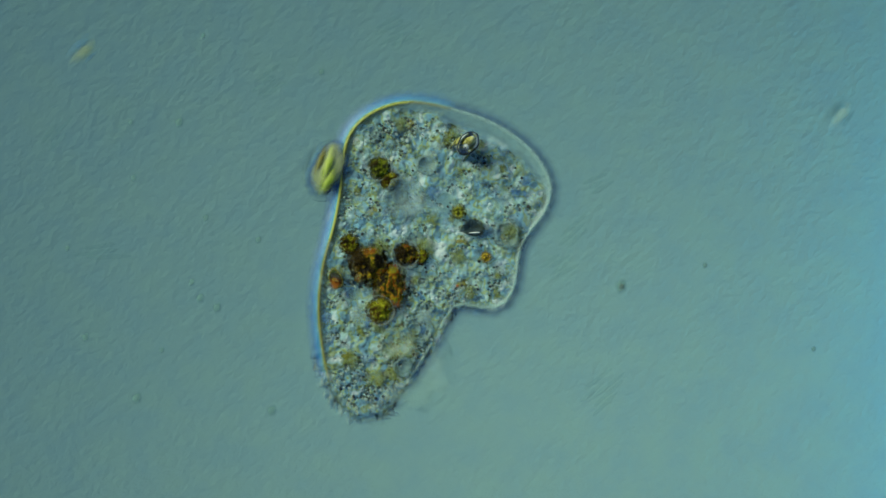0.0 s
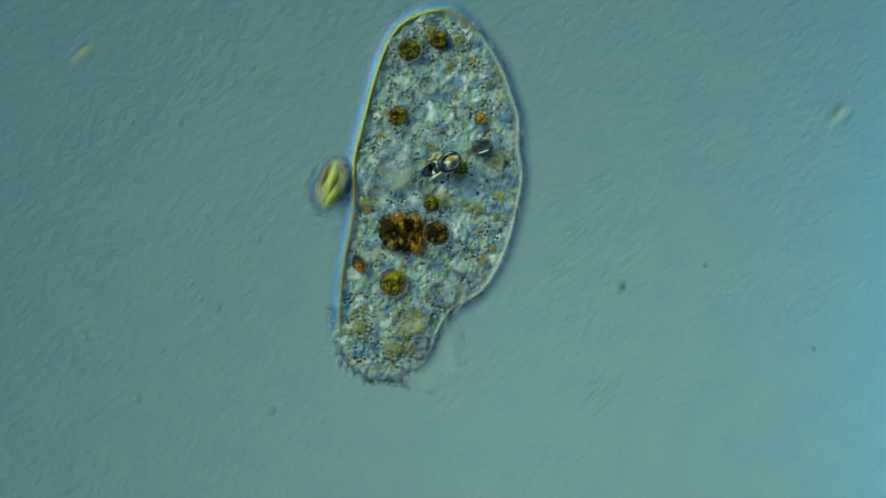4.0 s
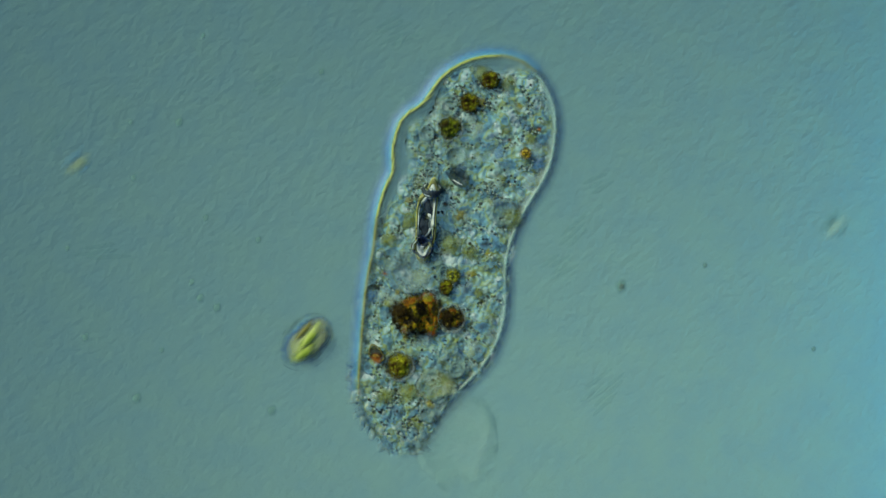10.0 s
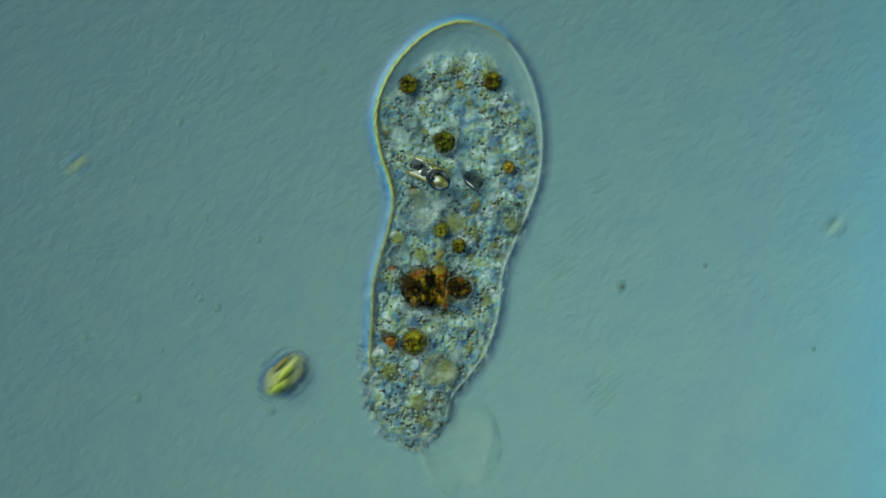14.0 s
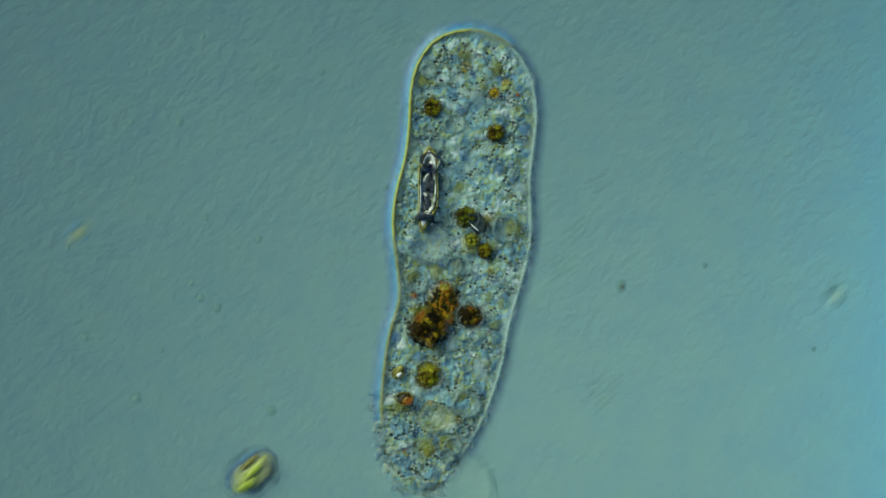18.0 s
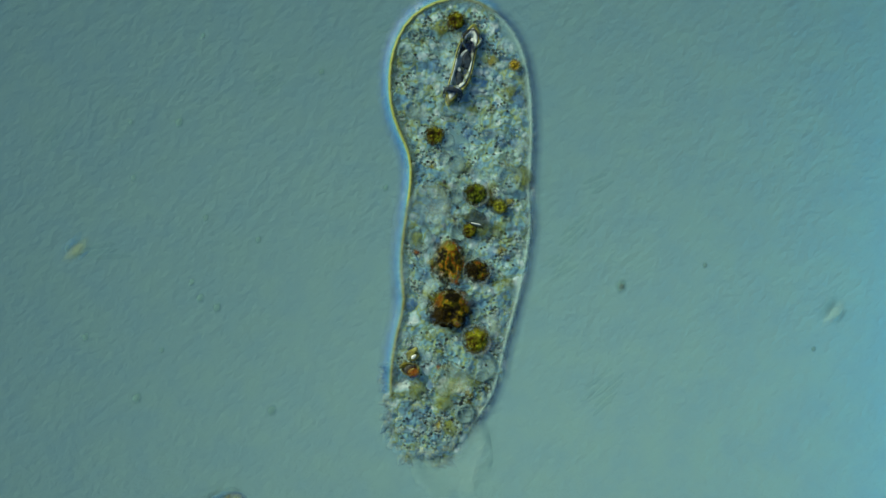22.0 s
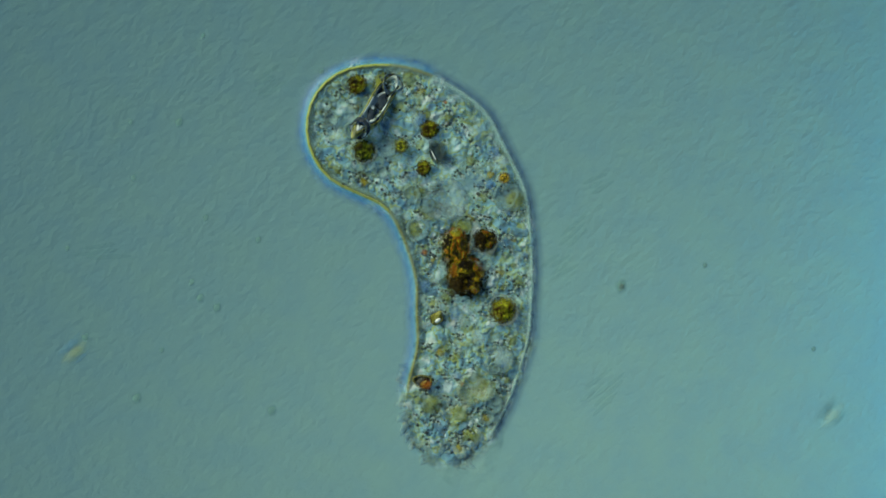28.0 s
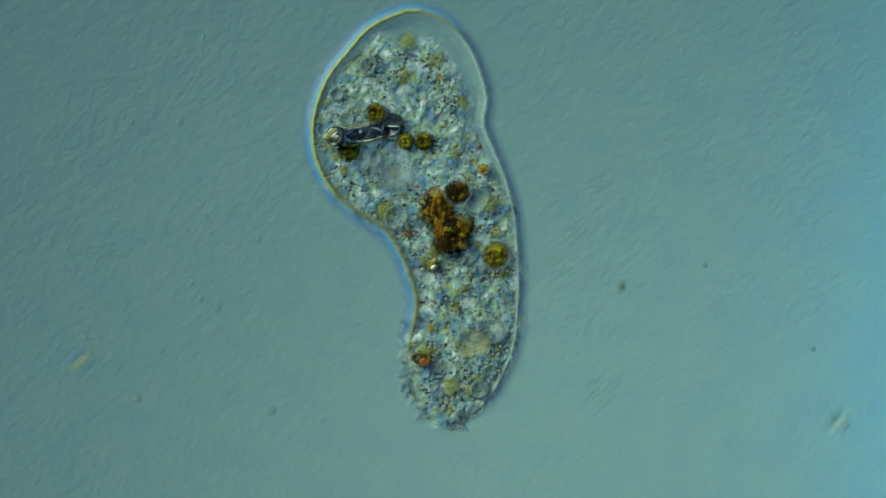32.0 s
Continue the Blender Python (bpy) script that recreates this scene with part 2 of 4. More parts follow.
GREEN = speckled("green_food", [(0.36, (0.008, 0.015, 0.002)), (0.47, (0.045, 0.065, 0.004)), (0.58, (0.13, 0.18, 0.008)), (0.72, (0.36, 0.42, 0.05))], 3.0, 0.5, 0.4, fine=7, fade=(0.62, 1.04), tint=(1.3, [(0.42, (0.010, 0.012, 0.001)), (0.60, (0.16, 0.19, 0.006))]))
DARK_FOOD = speckled("black_brown_food", [(0.40, (0.004, 0.003, 0.0005)), (0.60, (0.020, 0.013, 0.001))], 4.0, 0.6, 0.4, alpha=0.8, fine=8, fade=(0.2, 1.0))
PALE_OLIVE = speckled("pale_olive_food", [(0.36, (0.05, 0.06, 0.004)), (0.48, (0.20, 0.22, 0.012)), (0.62, (0.42, 0.46, 0.04))], 3.0, 0.4, 0.5, alpha=0.85, fine=8, fade=(0.40, 1.02))
AMBER_FOOD = speckled("amber_food", [(0.36, (0.05, 0.035, 0.003)), (0.48, (0.24, 0.17, 0.008)), (0.62, (0.50, 0.40, 0.03))], 3.5, 0.4, 0.5, alpha=0.85, fine=8, fade=(0.40, 1.02))
AMBER = speckled("amber_grain", [(0.3, (0.14, 0.12, 0.008)), (0.5, (0.30, 0.28, 0.025)), (0.7, (0.46, 0.44, 0.06))], 2.0, 0.4, 0.4, alpha=0.55, fine=6, fade=(0.35, 1.0))
STAIN = speckled("olive_grain", [(0.3, (0.08, 0.11, 0.02)), (0.5, (0.20, 0.26, 0.05)), (0.7, (0.34, 0.42, 0.12))], 2.0, 0.4, 0.5, alpha=0.50, fine=6, fade=(0.35, 1.0))
RUST = speckled("rust_grain", [(0.3, (0.14, 0.04, 0.004)), (0.7, (0.40, 0.14, 0.02))], 2.0, 0.4, 0.4, alpha=0.75, fine=6, fade=SOFT)
BLUISH = speckled("blue_grain", [(0.3, (0.05, 0.15, 0.34)), (0.7, (0.14, 0.32, 0.50))], 2.0, 0.4, 0.3, alpha=0.45, fine=6, fade=(0.4, 1.0))
PALE = speckled("pale_grain", [(0.3, (0.40, 0.66, 0.62)), (0.7, (0.56, 0.80, 0.76))], 2.0, 0.35, 0.4, alpha=0.26, fine=6, fade=(0.4, 1.0))
DOT = speckled("dark_grain", [(0.3, (0.010, 0.018, 0.030)), (0.7, (0.05, 0.06, 0.05))], 2.0, 0.3, 0.3, alpha=0.82, fine=6, fade=(0.45, 1.0))
DARK = speckled("dark_mineral", [(0.3, (0.018, 0.026, 0.036)), (0.7, (0.04, 0.06, 0.08))], 70, 0.25, 0.3, alpha=0.85, shine=0.06)
BRIGHT = speckled("bright_mineral", [(0.3, (0.50, 0.60, 0.58)), (0.7, (0.80, 0.86, 0.82))], 70, 0.2, 0.2, alpha=0.8, shine=0.5)
RIM = speckled("olive_rim", [(0.3, (0.12, 0.11, 0.02)), (0.7, (0.40, 0.37, 0.06))], 120, 0.4, 0.3, alpha=0.45)
SILICA = speckled("clear_shell", [(0.40, (0.008, 0.016, 0.050)), (0.49, (0.04, 0.09, 0.18)), (0.54, (0.22, 0.24, 0.06)), (0.59, (0.24, 0.36, 0.40)), (0.67, (0.74, 0.86, 0.82))], 46, 0.25, 0.3, alpha=0.66, fine=120, shine=0.12)
SHELL_OLIVE = speckled("olive_shell_edge", [(0.35, (0.04, 0.04, 0.006)), (0.50, (0.20, 0.21, 0.03)), (0.65, (0.42, 0.43, 0.12))], 70, 0.4, 0.4, alpha=0.62, fine=120)
VACUOLE = speckled("clear_vacuole", [(0.3, (0.16, 0.30, 0.32)), (0.7, (0.28, 0.46, 0.44))], 30, 0.35, 0.15, alpha=0.30)
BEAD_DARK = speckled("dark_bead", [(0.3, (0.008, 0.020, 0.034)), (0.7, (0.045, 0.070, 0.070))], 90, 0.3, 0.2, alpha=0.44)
BEAD_GLINT = speckled("bead_glint", [(0.3, (0.38, 0.54, 0.46)), (0.7, (0.54, 0.72, 0.62))], 90, 0.35, 0.2, alpha=0.30)
PALE_VACUOLE = speckled("pale_vacuole", [(0.3, (0.22, 0.42, 0.48)), (0.7, (0.36, 0.52, 0.50))], 40, 0.35, 0.2, alpha=0.17)
OLIVE_VACUOLE = speckled("olive_vacuole", [(0.36, (0.20, 0.28, 0.08)), (0.5, (0.34, 0.46, 0.22)), (0.66, (0.46, 0.56, 0.36))], 80, 0.35, 0.3, alpha=0.17)
LENS_DARK = speckled("dark_lens", [(0.3, (0.010, 0.022, 0.030)), (0.7, (0.05, 0.09, 0.10))], 60, 0.5, 0.3, alpha=0.75, fade=(0.010, 0.027))
SMOKY = speckled("smoky_mineral", [(0.3, (0.012, 0.018, 0.022)), (0.7, (0.07, 0.08, 0.06))], 90, 0.3, 0.3, alpha=0.85, fade=(0.005, 0.014))
WALL = speckled("vacuole_wall", [(0.3, (0.36, 0.48, 0.40)), (0.7, (0.58, 0.72, 0.64))], 3, 0.3, 0.1, alpha=0.11, fine=6)
VEIL = speckled("tail_veil", [(0.3, (0.28, 0.50, 0.46)), (0.7, (0.40, 0.62, 0.56))], 26, 0.5, 0.4, alpha=0.20, fine=90, fade=(0.060, 0.090))
SHELL = speckled("alga_shell", [(0.3, (0.03, 0.08, 0.22)), (0.7, (0.05, 0.13, 0.24))], 1.5, 0.35, 0.1, alpha=0.58, fine=4, fade=(0.45, 1.0))
PLASTID = speckled("alga_green", [(0.25, (0.13, 0.22, 0.02)), (0.5, (0.29, 0.40, 0.06)), (0.75, (0.46, 0.56, 0.20))], 1.2, 0.4, 0.2, alpha=0.9, fine=4, fade=(0.1, 1.0))
ALGA_BODY = speckled("alga_body", [(0.3, (0.26, 0.34, 0.14)), (0.7, (0.42, 0.48, 0.28))], 1.2, 0.4, 0.2, alpha=0.85, fine=4, fade=(0.35, 1.0))
ALGA_OLIVE = speckled("alga_olive", [(0.3, (0.09, 0.09, 0.01)), (0.7, (0.19, 0.18, 0.02))], 1.2, 0.4, 0.2, alpha=0.8, fine=4, fade=(0.2, 1.0))
DEBRIS = speckled("pale_debris", [(0.3, (0.36, 0.58, 0.48)), (0.7, (0.48, 0.66, 0.50))], 1.0, 0.4, 0.2, alpha=0.3, fine=4, fade=(0.1, 1.0))
DEBRIS_YELLOW = speckled("yellow_debris", [(0.3, (0.34, 0.42, 0.14)), (0.7, (0.46, 0.52, 0.20))], 1.0, 0.4, 0.2, alpha=0.26, fine=4, fade=(0.1, 1.0))
DEBRIS_BLUE = speckled("blue_debris", [(0.3, (0.08, 0.24, 0.42)), (0.7, (0.14, 0.34, 0.50))], 1.0, 0.4, 0.2, alpha=0.28, fine=4, fade=(0.1, 1.0))
DEBRIS_DARK = speckled("dark_debris", [(0.3, (0.07, 0.17, 0.16)), (0.7, (0.10, 0.22, 0.20))], 1.0, 0.4, 0.2, alpha=0.22, fine=4, fade=(0.1, 1.0))
DUST = speckled("dust", [(0.3, (0.15, 0.32, 0.30)), (0.7, (0.19, 0.37, 0.33))], 0.6, 0.6, 0.3, alpha=0.42, fine=2, fade=(0.3, 1.35))
DARK_DUST = speckled("dark_dust", [(0.3, (0.06, 0.07, 0.06)), (0.7, (0.14, 0.14, 0.12))], 0.6, 0.6, 0.4, alpha=0.28, fine=2, fade=(0.2, 0.62))
GROOVE = speckled("groove", WATER, 60, 0.6, 0.3, alpha=0.08)


# ---- mesh helpers ----
def part(name, bm, mat, parent=None, label=""):
    """Links a bmesh as one smooth mesh object under parent."""
    mesh = bpy.data.meshes.new(name)
    bm.to_mesh(mesh)
    bm.free()
    for item in mat if isinstance(mat, (list, tuple)) else (mat,):
        mesh.materials.append(item)
    mesh.polygons.foreach_set("use_smooth", [True] * len(mesh.polygons))
    ob = new(name, mesh)
    ob.parent = parent
    return tagged(ob, label)


def again(ob):
    """Another object on the same mesh, under the same thing."""
    twin = ob.copy()
    scene.collection.objects.link(twin)
    return twin


def ball(bm, x, y, z, rx, ry, rz, fineness=2, rough=0.0, rate=20.0, spin=0.0, slot=0):
    m = pose(x, y, z, 0, 0, spin) @ Matrix.Diagonal((rx, ry, rz, 1))
    made = bmesh.ops.create_icosphere(bm, subdivisions=fineness, radius=1, matrix=m)["verts"]
    if rough:
        centre = Vector((x, y, z))
        for v in made:
            v.co = centre + (v.co - centre) * (1 + rough * noise.noise(v.co * rate + Vector((x, y, z)) * 31))
    if slot:
        for f in {f for v in made for f in v.link_faces}:
            f.material_index = slot
    return made


def lathe(bm, profile, steps=28, sx=1.0, sy=1.0, wobble=0.0, seed=0.0):
    """A turned shape: profile of (radius, height), from the axis outwards and back."""
    rings = []
    for r, z in profile:
        ring = []
        for i in range(steps):
            a = 2 * math.pi * i / steps
            k = 1 + wobble * noise.noise(Vector((math.cos(a) * 1.3, math.sin(a) * 1.3, seed)))
            ring.append(bm.verts.new((sx * r * k * math.cos(a), sy * r * k * math.sin(a), z)))
        rings.append(ring)
    for a, b in zip(rings, rings[1:]):
        for i in range(steps):
            j = (i + 1) % steps
            bm.faces.new((a[i], a[j], b[j], b[i]))
    bm.faces.new(rings[0][::-1])
    bm.faces.new(rings[-1])
    bmesh.ops.recalc_face_normals(bm, faces=bm.faces)


# ---- the slide and what lies on it ----
def build_slide():
    bm = bmesh.new()
    bmesh.ops.create_grid(bm, x_segments=8, y_segments=8, size=5)
    tagged(part("ground", bm, FILM), "wet glass slide lit from below, blue-green with faint scratches", "glass slide", kind="structure")


def dust_speck(x, y, r, seed, dark):
    """A clear bump in the film, lit on one flank; the largest has a dark core."""
    bm = bmesh.new()
    lathe(bm, [(0.15, 0.62), (0.4, 0.55), (0.7, 0.36), (1.0, 0.16), (1.3, 0.04), (1.5, -0.05)], 18, 1, 1.25, 0.25, seed)
    ob = tagged(part("dust_speck", bm, DUST), "tiny clear dust speck in the film on the slide", "dust speck", "dust specks on the slide")
    if dark:
        ob = tagged(ob, "tiny clear dust speck with a dark core on the slide", "dust speck", "dust specks on the slide")
        bm = bmesh.new()
        ball(bm, 0, 0, 0.45, 0.6, 0.5, 0.3, 2, 0.4, 1.5, 40)
        part("core", bm, DARK_DUST, ob, "dark brownish core")
    ob.matrix_world = pose(x, y, 0, 0, 0, 50) @ Matrix.Diagonal((r, r, r, 1))


def scratch(x, y, length, angle, seed):
    """A short row of fine grooves and ridges in the film."""
    rng = random.Random(seed)
    bm = bmesh.new()
    count = rng.randint(3, 5)
    for i in range(count):
        ball(bm, rng.uniform(-0.25, 0.25) * length, (i - count / 2) * 0.0105, 0, length * rng.uniform(0.4, 0.7), 0.0042, 0.0022, 3, 0.35, 60, rng.uniform(-6, 6))
    ob = tagged(part("scratch", bm, GROOVE), "faint slanting hairline scratch on the slide", "scratch", "scratches on the slide")
    ob.matrix_world = pose(x, y, 0, 0, 0, angle)


def soft_body(name, mat, parent, x, y, z, rx, ry, rz, spin, rough=0.15, label=""):
    bm = bmesh.new()
    ball(bm, 0, 0, 0, 1, 1, 1, 4, rough, 1.6)
    ob = part(name, bm, mat, parent, label)
    ob.matrix_basis = pose(x, y, z, 0, 0, spin) @ Matrix.Diagonal((rx, ry, rz, 1))
    return ob


def debris_rod(label, upper, lower):
    """A thin soft strip with a strip of another colour along each side."""
    rod = tagged(new("debris_rod"), label, "debris", "pale rods drifting on the slide")
    soft_body("rod", lower, rod, 0, -0.006, 0.001, 0.034, 0.014, 0.006, 0)
    soft_body("splinter", upper, rod, 0.002, 0.010, 0.0, 0.032, 0.012, 0.004, 2)
    soft_body("splinter", upper, rod, 0.004, -0.020, 0.0, 0.022, 0.005, 0.002, 4)
    return rod


def alga():
    cell = tagged(new("alga"), "small oval yellow-green algal cell with a dark blue rim", "alga")
    # Shade along one rim and the blue fringe on the other are coloured parts.
    soft_body("cell_wall", SHELL, cell, 0, -0.002, 0.004, 0.060, 0.044, 0.016, 0, 0.05, "bluish cell wall with dark shade put into its colour")
    soft_body("rim_film", DEBRIS_BLUE, cell, 0.004, 0.028, 0.014, 0.040, 0.010, 0.006, 4, 0.2, "teal-blue fringe of light painted along the rim")
    soft_body("cell_body", ALGA_BODY, cell, 0.006, -0.002, 0.012, 0.052, 0.033, 0.018, 3, 0.10, "pale tan cell body")
    soft_body("stripe", ALGA_OLIVE, cell, 0.010, 0.017, 0.026, 0.032, 0.007, 0.006, 6, 0.25, "olive-brown stripe")
    soft_body("chloroplast", PLASTID, cell, 0.010, 0.002, 0.026, 0.040, 0.012, 0.009, 10, 0.25, "bright yellow-green chloroplast")
    soft_body("chloroplast", PLASTID, cell, -0.016, -0.012, 0.025, 0.032, 0.013, 0.008, -4, 0.25, "yellow-green chloroplast")
    return cell


# ---- the amoeba's pieces ----
def skin_segment(parent, mat, label, rise=1.0):
    """A short stretch of the cell's edge: a ridge along y, its inner slope at +x and a thin skirt for the painted halo
    spreading to -x.
    """
    profile = [(-0.030, -0.001), (-0.022, 0.0008), (-0.015, 0.0048), (-0.011, 0.0076), (-0.007, 0.0094), (-0.0038, 0.0112), (-0.0012, 0.0166), (0.0005, 0.0178),
               (0.0025, 0.0168), (0.007, 0.0134), (0.013, 0.0096), (0.019, 0.0064), (0.022, -0.001)]
    bm = bmesh.new()
    rows = []
    for i in range(13):
        y = -0.030 + 0.005 * i
        k = max(0.0, 1 - (abs(y) / 0.031) ** 3)
        rows.append([bm.verts.new((x, y, rise * (z + 0.001) * (0.72 + 0.28 * k) - 0.001)) for x, z in profile])
    for a, b in zip(rows, rows[1:]):
        for i in range(len(profile) - 1):
            bm.faces.new((a[i + 1], b[i + 1], b[i], a[i]))
    bmesh.ops.reverse_faces(bm, faces=bm.faces)
    return part("skin_segment", bm, mat, parent, label)


def bumps(p, sizes):
    """Rounded grains of several sizes, as a height at p."""
    h = 0.0
    for size, height in sizes:
        d = noise.voronoi(p / size)[0][0]
        h += height * math.sqrt(max(0.0, 1 - (d / 0.62) ** 2))
    return h


def plasm_patch(parent, seed):
    """A flat patch of cytoplasm, thick with grains."""
    bm = bmesh.new()
    n, radius = 62, 0.052
    off = Vector((seed * 1.7, seed * 0.9, 0))
    fine = (1.0, 0.5, 0.8, 1.25, 0.4, 0.9, 0.6)[seed % 7]
    verts = {}
    for i in range(n + 1):
        for j in range(n + 1):
            x, y = (2 * i / n - 1) * radius * 1.02, (2 * j / n - 1) * radius * 1.02
            a = math.atan2(y, x)
            k = math.hypot(x, y) / (radius * (0.9 + 0.16 * noise.noise(Vector((1.6 * math.cos(a), 1.6 * math.sin(a), seed * 2.1)))))
            if k > 1.06:
                continue
            p = Vector((x, y, 0)) + off
            rise = max(0.0, 1 - k * k)
            z = 0.007 * rise ** 0.6 + min(1, rise * 3) * (0.0062 * noise.noise(p * 24) + 0.0056 * noise.noise(p * 46) + fine * (0.0010 * bumps(p, ((0.010, 1.0),)) + 0.0026 * noise.noise(p * 105))) - (0.003 if k > 1 else 0)
            verts[i, j] = bm.verts.new((x, y, z))
    for (i, j), v in verts.items():
        corner = [verts.get(q) for q in ((i, j), (i + 1, j), (i + 1, j + 1), (i, j + 1))]
        if all(corner):
            bm.faces.new(corner)
    return part("cytoplasm_patch", bm, PLASM, parent, "grey-blue granular cytoplasm")


def food_ball(parent, name, label, mat, radius, seed, wall=True):
    """A food vacuole: a lumpy ball inside a thin clear wall."""
    bm = bmesh.new()
    made = bmesh.ops.create_icosphere(bm, subdivisions=5, radius=1)["verts"]
    for v in made:
        d = v.co.copy()
        k = 1 + 0.42 * noise.noise(d * 1.4 + Vector((seed * 3, 0, 0))) + 0.09 * noise.noise(d * 3.6 + Vector((0, seed * 2, 0))) + 0.045 * noise.noise(d * 9 + Vector((seed, 0, 0)))
        p = Vector((d.x * radius, d.y * radius * 0.94, d.z * radius * 0.38)) * k
        v.co = (p + d * 0.0018 * noise.noise(p * 150 + Vector((seed, 0, 0)))) / radius
    ob = part(name, bm, mat, parent, label)
    ob.scale = (radius, radius, radius)
    if wall:
        bm = bmesh.new()
        dish(bm, 1.12, 1.08, 0.30, -0.05, 0.14, 0.16, seed, 32)
        part("vacuole_wall", bm, WALL, ob, "thin clear vacuole wall")
    return ob


def dish(bm, rx, ry, rim, floor, width=0.3, wobble=0.0, seed=0.0, steps=36):
    """A shallow hollow inside a rounded rim, seen from above."""
    lathe(bm, [(0.06, floor), (0.45, floor + 0.06 * (rim - floor)), (1 - 1.3 * width, floor + 0.25 * (rim - floor)), (1 - 0.7 * width, floor + 0.72 * (rim - floor)), (1 - 0.35 * width, rim),
               (1.0, floor + 0.72 * (rim - floor)), (1 + 0.3 * width, floor + 0.1 * (rim - floor)), (1 + 0.45 * width, floor - 0.3 * (rim - floor))], steps, rx, ry, wobble, seed)


def clear_vacuole(parent, radius, seed, sy=1.0, mat=None):
    bm = bmesh.new()
    dish(bm, radius, radius * sy, 0.0055 + 0.10 * radius, 0.0, 0.30, 0.22, seed)
    return part("clear_vacuole", bm, mat or VACUOLE, parent, "round clear water vacuole")


def diatom(parent):
    """The long glassy shell that the cell has swallowed: a hollow with a raised rim, a round head and drops inside."""
    bm = bmesh.new()
    dish(bm, 0.062, 0.0158, 0.0115, -0.004, 0.26, 0.30, 4.0, 44)
    ob = part("diatom_shell", bm, SILICA, parent, "long clear glassy shell with dark edges")
    bm = bmesh.new()
    lathe(bm, [(0.90, -0.004), (0.93, 0.006), (0.99, 0.0095), (1.06, 0.007), (1.12, -0.004)], 44, 0.0645, 0.0180, 0.30, 4.0)
    bmesh.ops.delete(bm, geom=[f for f in bm.faces if len(f.verts) > 4], context="FACES")
    part("shell_edge", bm, SHELL_OLIVE, ob, "olive edge")
    bm = bmesh.new()
    dish(bm, 0.019, 0.0175, 0.0125, 0.000, 0.26, 0.2, 2.0, 28)
    part("shell_head", bm, SILICA, ob, "round head of the shell").location = (-0.041, 0, 0.002)
    bm = bmesh.new()
    dish(bm, 0.0215, 0.0150, 0.008, 0.0, 0.30, 0.12, 3.0, 30)
    valve = part("end_valve", bm, SILICA, ob, "round dark-rimmed end of the shell")
    valve.matrix_basis = pose(0.059, 0, 0.000, 0, 70, 0)
    bm = bmesh.new()
    lathe(bm, [(0.90, -0.002), (0.94, 0.006), (1.01, 0.007), (1.06, 0.002), (1.08, -0.004)], 30, 0.0222, 0.0158, 0.12, 3.0)
    bmesh.ops.delete(bm, geom=[f for f in bm.faces if len(f.verts) > 4], context="FACES")
    part("valve_rim", bm, DARK, valve, "dark rim")
    bm = bmesh.new()
    for x, y, a, b, spin in ((-0.004, 0.003, 0.0075, 0.0028, 25), (0.005, -0.003, 0.0070, 0.0026, 30)):
        ball(bm, x, y, 0.005, a, b, 0.002, 3, 0.3, 160, spin)
    part("valve_glint", bm, BRIGHT, valve, "two bright streaks")
    for x, y, r, mat, label in ((0.030, 0.002, 0.009, DARK, "dark drop"), (0.046, 0.001, 0.004, BRIGHT, "bright drop"), (-0.004, 0.004, 0.011, DARK, "dark drop"), (0.014, -0.004, 0.004, BRIGHT, "bright drop"),
                                (-0.042, 0.003, 0.005, BRIGHT, "bright drop"), (-0.037, -0.003, 0.005, DARK, "dark drop"), (-0.016, -0.004, 0.006, BRIGHT, "bright drop")):
        bm = bmesh.new()
        ball(bm, x, y, 0.003, r * 1.4, r * 0.75, r * 0.5, 3, 0.7, 110, 9 * x / r)
        part("oil_drop", bm, mat, ob, label)
    return ob


def mineral(parent, name, label, length, width, seed, rim=None, speck=None, body=None):
    """A small dark crystal, its glint put in as a bright crescent along one edge."""
    bm = bmesh.new()
    if rim:
        ball(bm, 0, 0, 0, length, width, 0.007, 3, 0.6, 70 + 9 * seed, 15 * seed)
    else:
        lathe(bm, [(0.2 * length, 0.003), (0.55 * length, 0.004), (0.80 * length, 0.008), (0.95 * length, 0.004), (1.0 * length, -0.010)], 24, 1, width / length, 0.5, seed)
    ob = part(name, bm, body or LENS_DARK, parent, label)
    # painted glint: a separate pale part on one edge
    bm = bmesh.new()
    if rim:
        ball(bm, 0.15 * length, -0.30 * width, 0.006, 0.50 * length, 0.36 * width, 0.004, 3, 0.6, 120, 40)
    else:
        ball(bm, 0.12 * length, -0.60 * width, 0.005, 0.5 * length, 0.13 * width, 0.004, 3, 0.3, 80, 8)
    part("glint", bm, speck or BRIGHT, ob, "bright crescent")
    if rim:
        bm = bmesh.new()
        r = length * 1.05
        lathe(bm, [(0.9 * r, -0.010), (0.95 * r, 0.004), (1.08 * r, 0.007), (1.16 * r, 0.003), (1.2 * r, -0.010)], 30, 1, width / length * 1.1, 0.28, seed + 5)
        part("rim", bm, rim, ob, "uneven rim")
    return ob


def grain(parent, mat, radius, seed, label):
    bm = bmesh.new()
    ball(bm, 0, 0, 0, 1, 0.85, 0.45, 3, 0.5, 1.5, seed * 20)
    ob = part("grain", bm, mat, parent, label)
    ob.scale = (radius, radius, radius)
    return ob


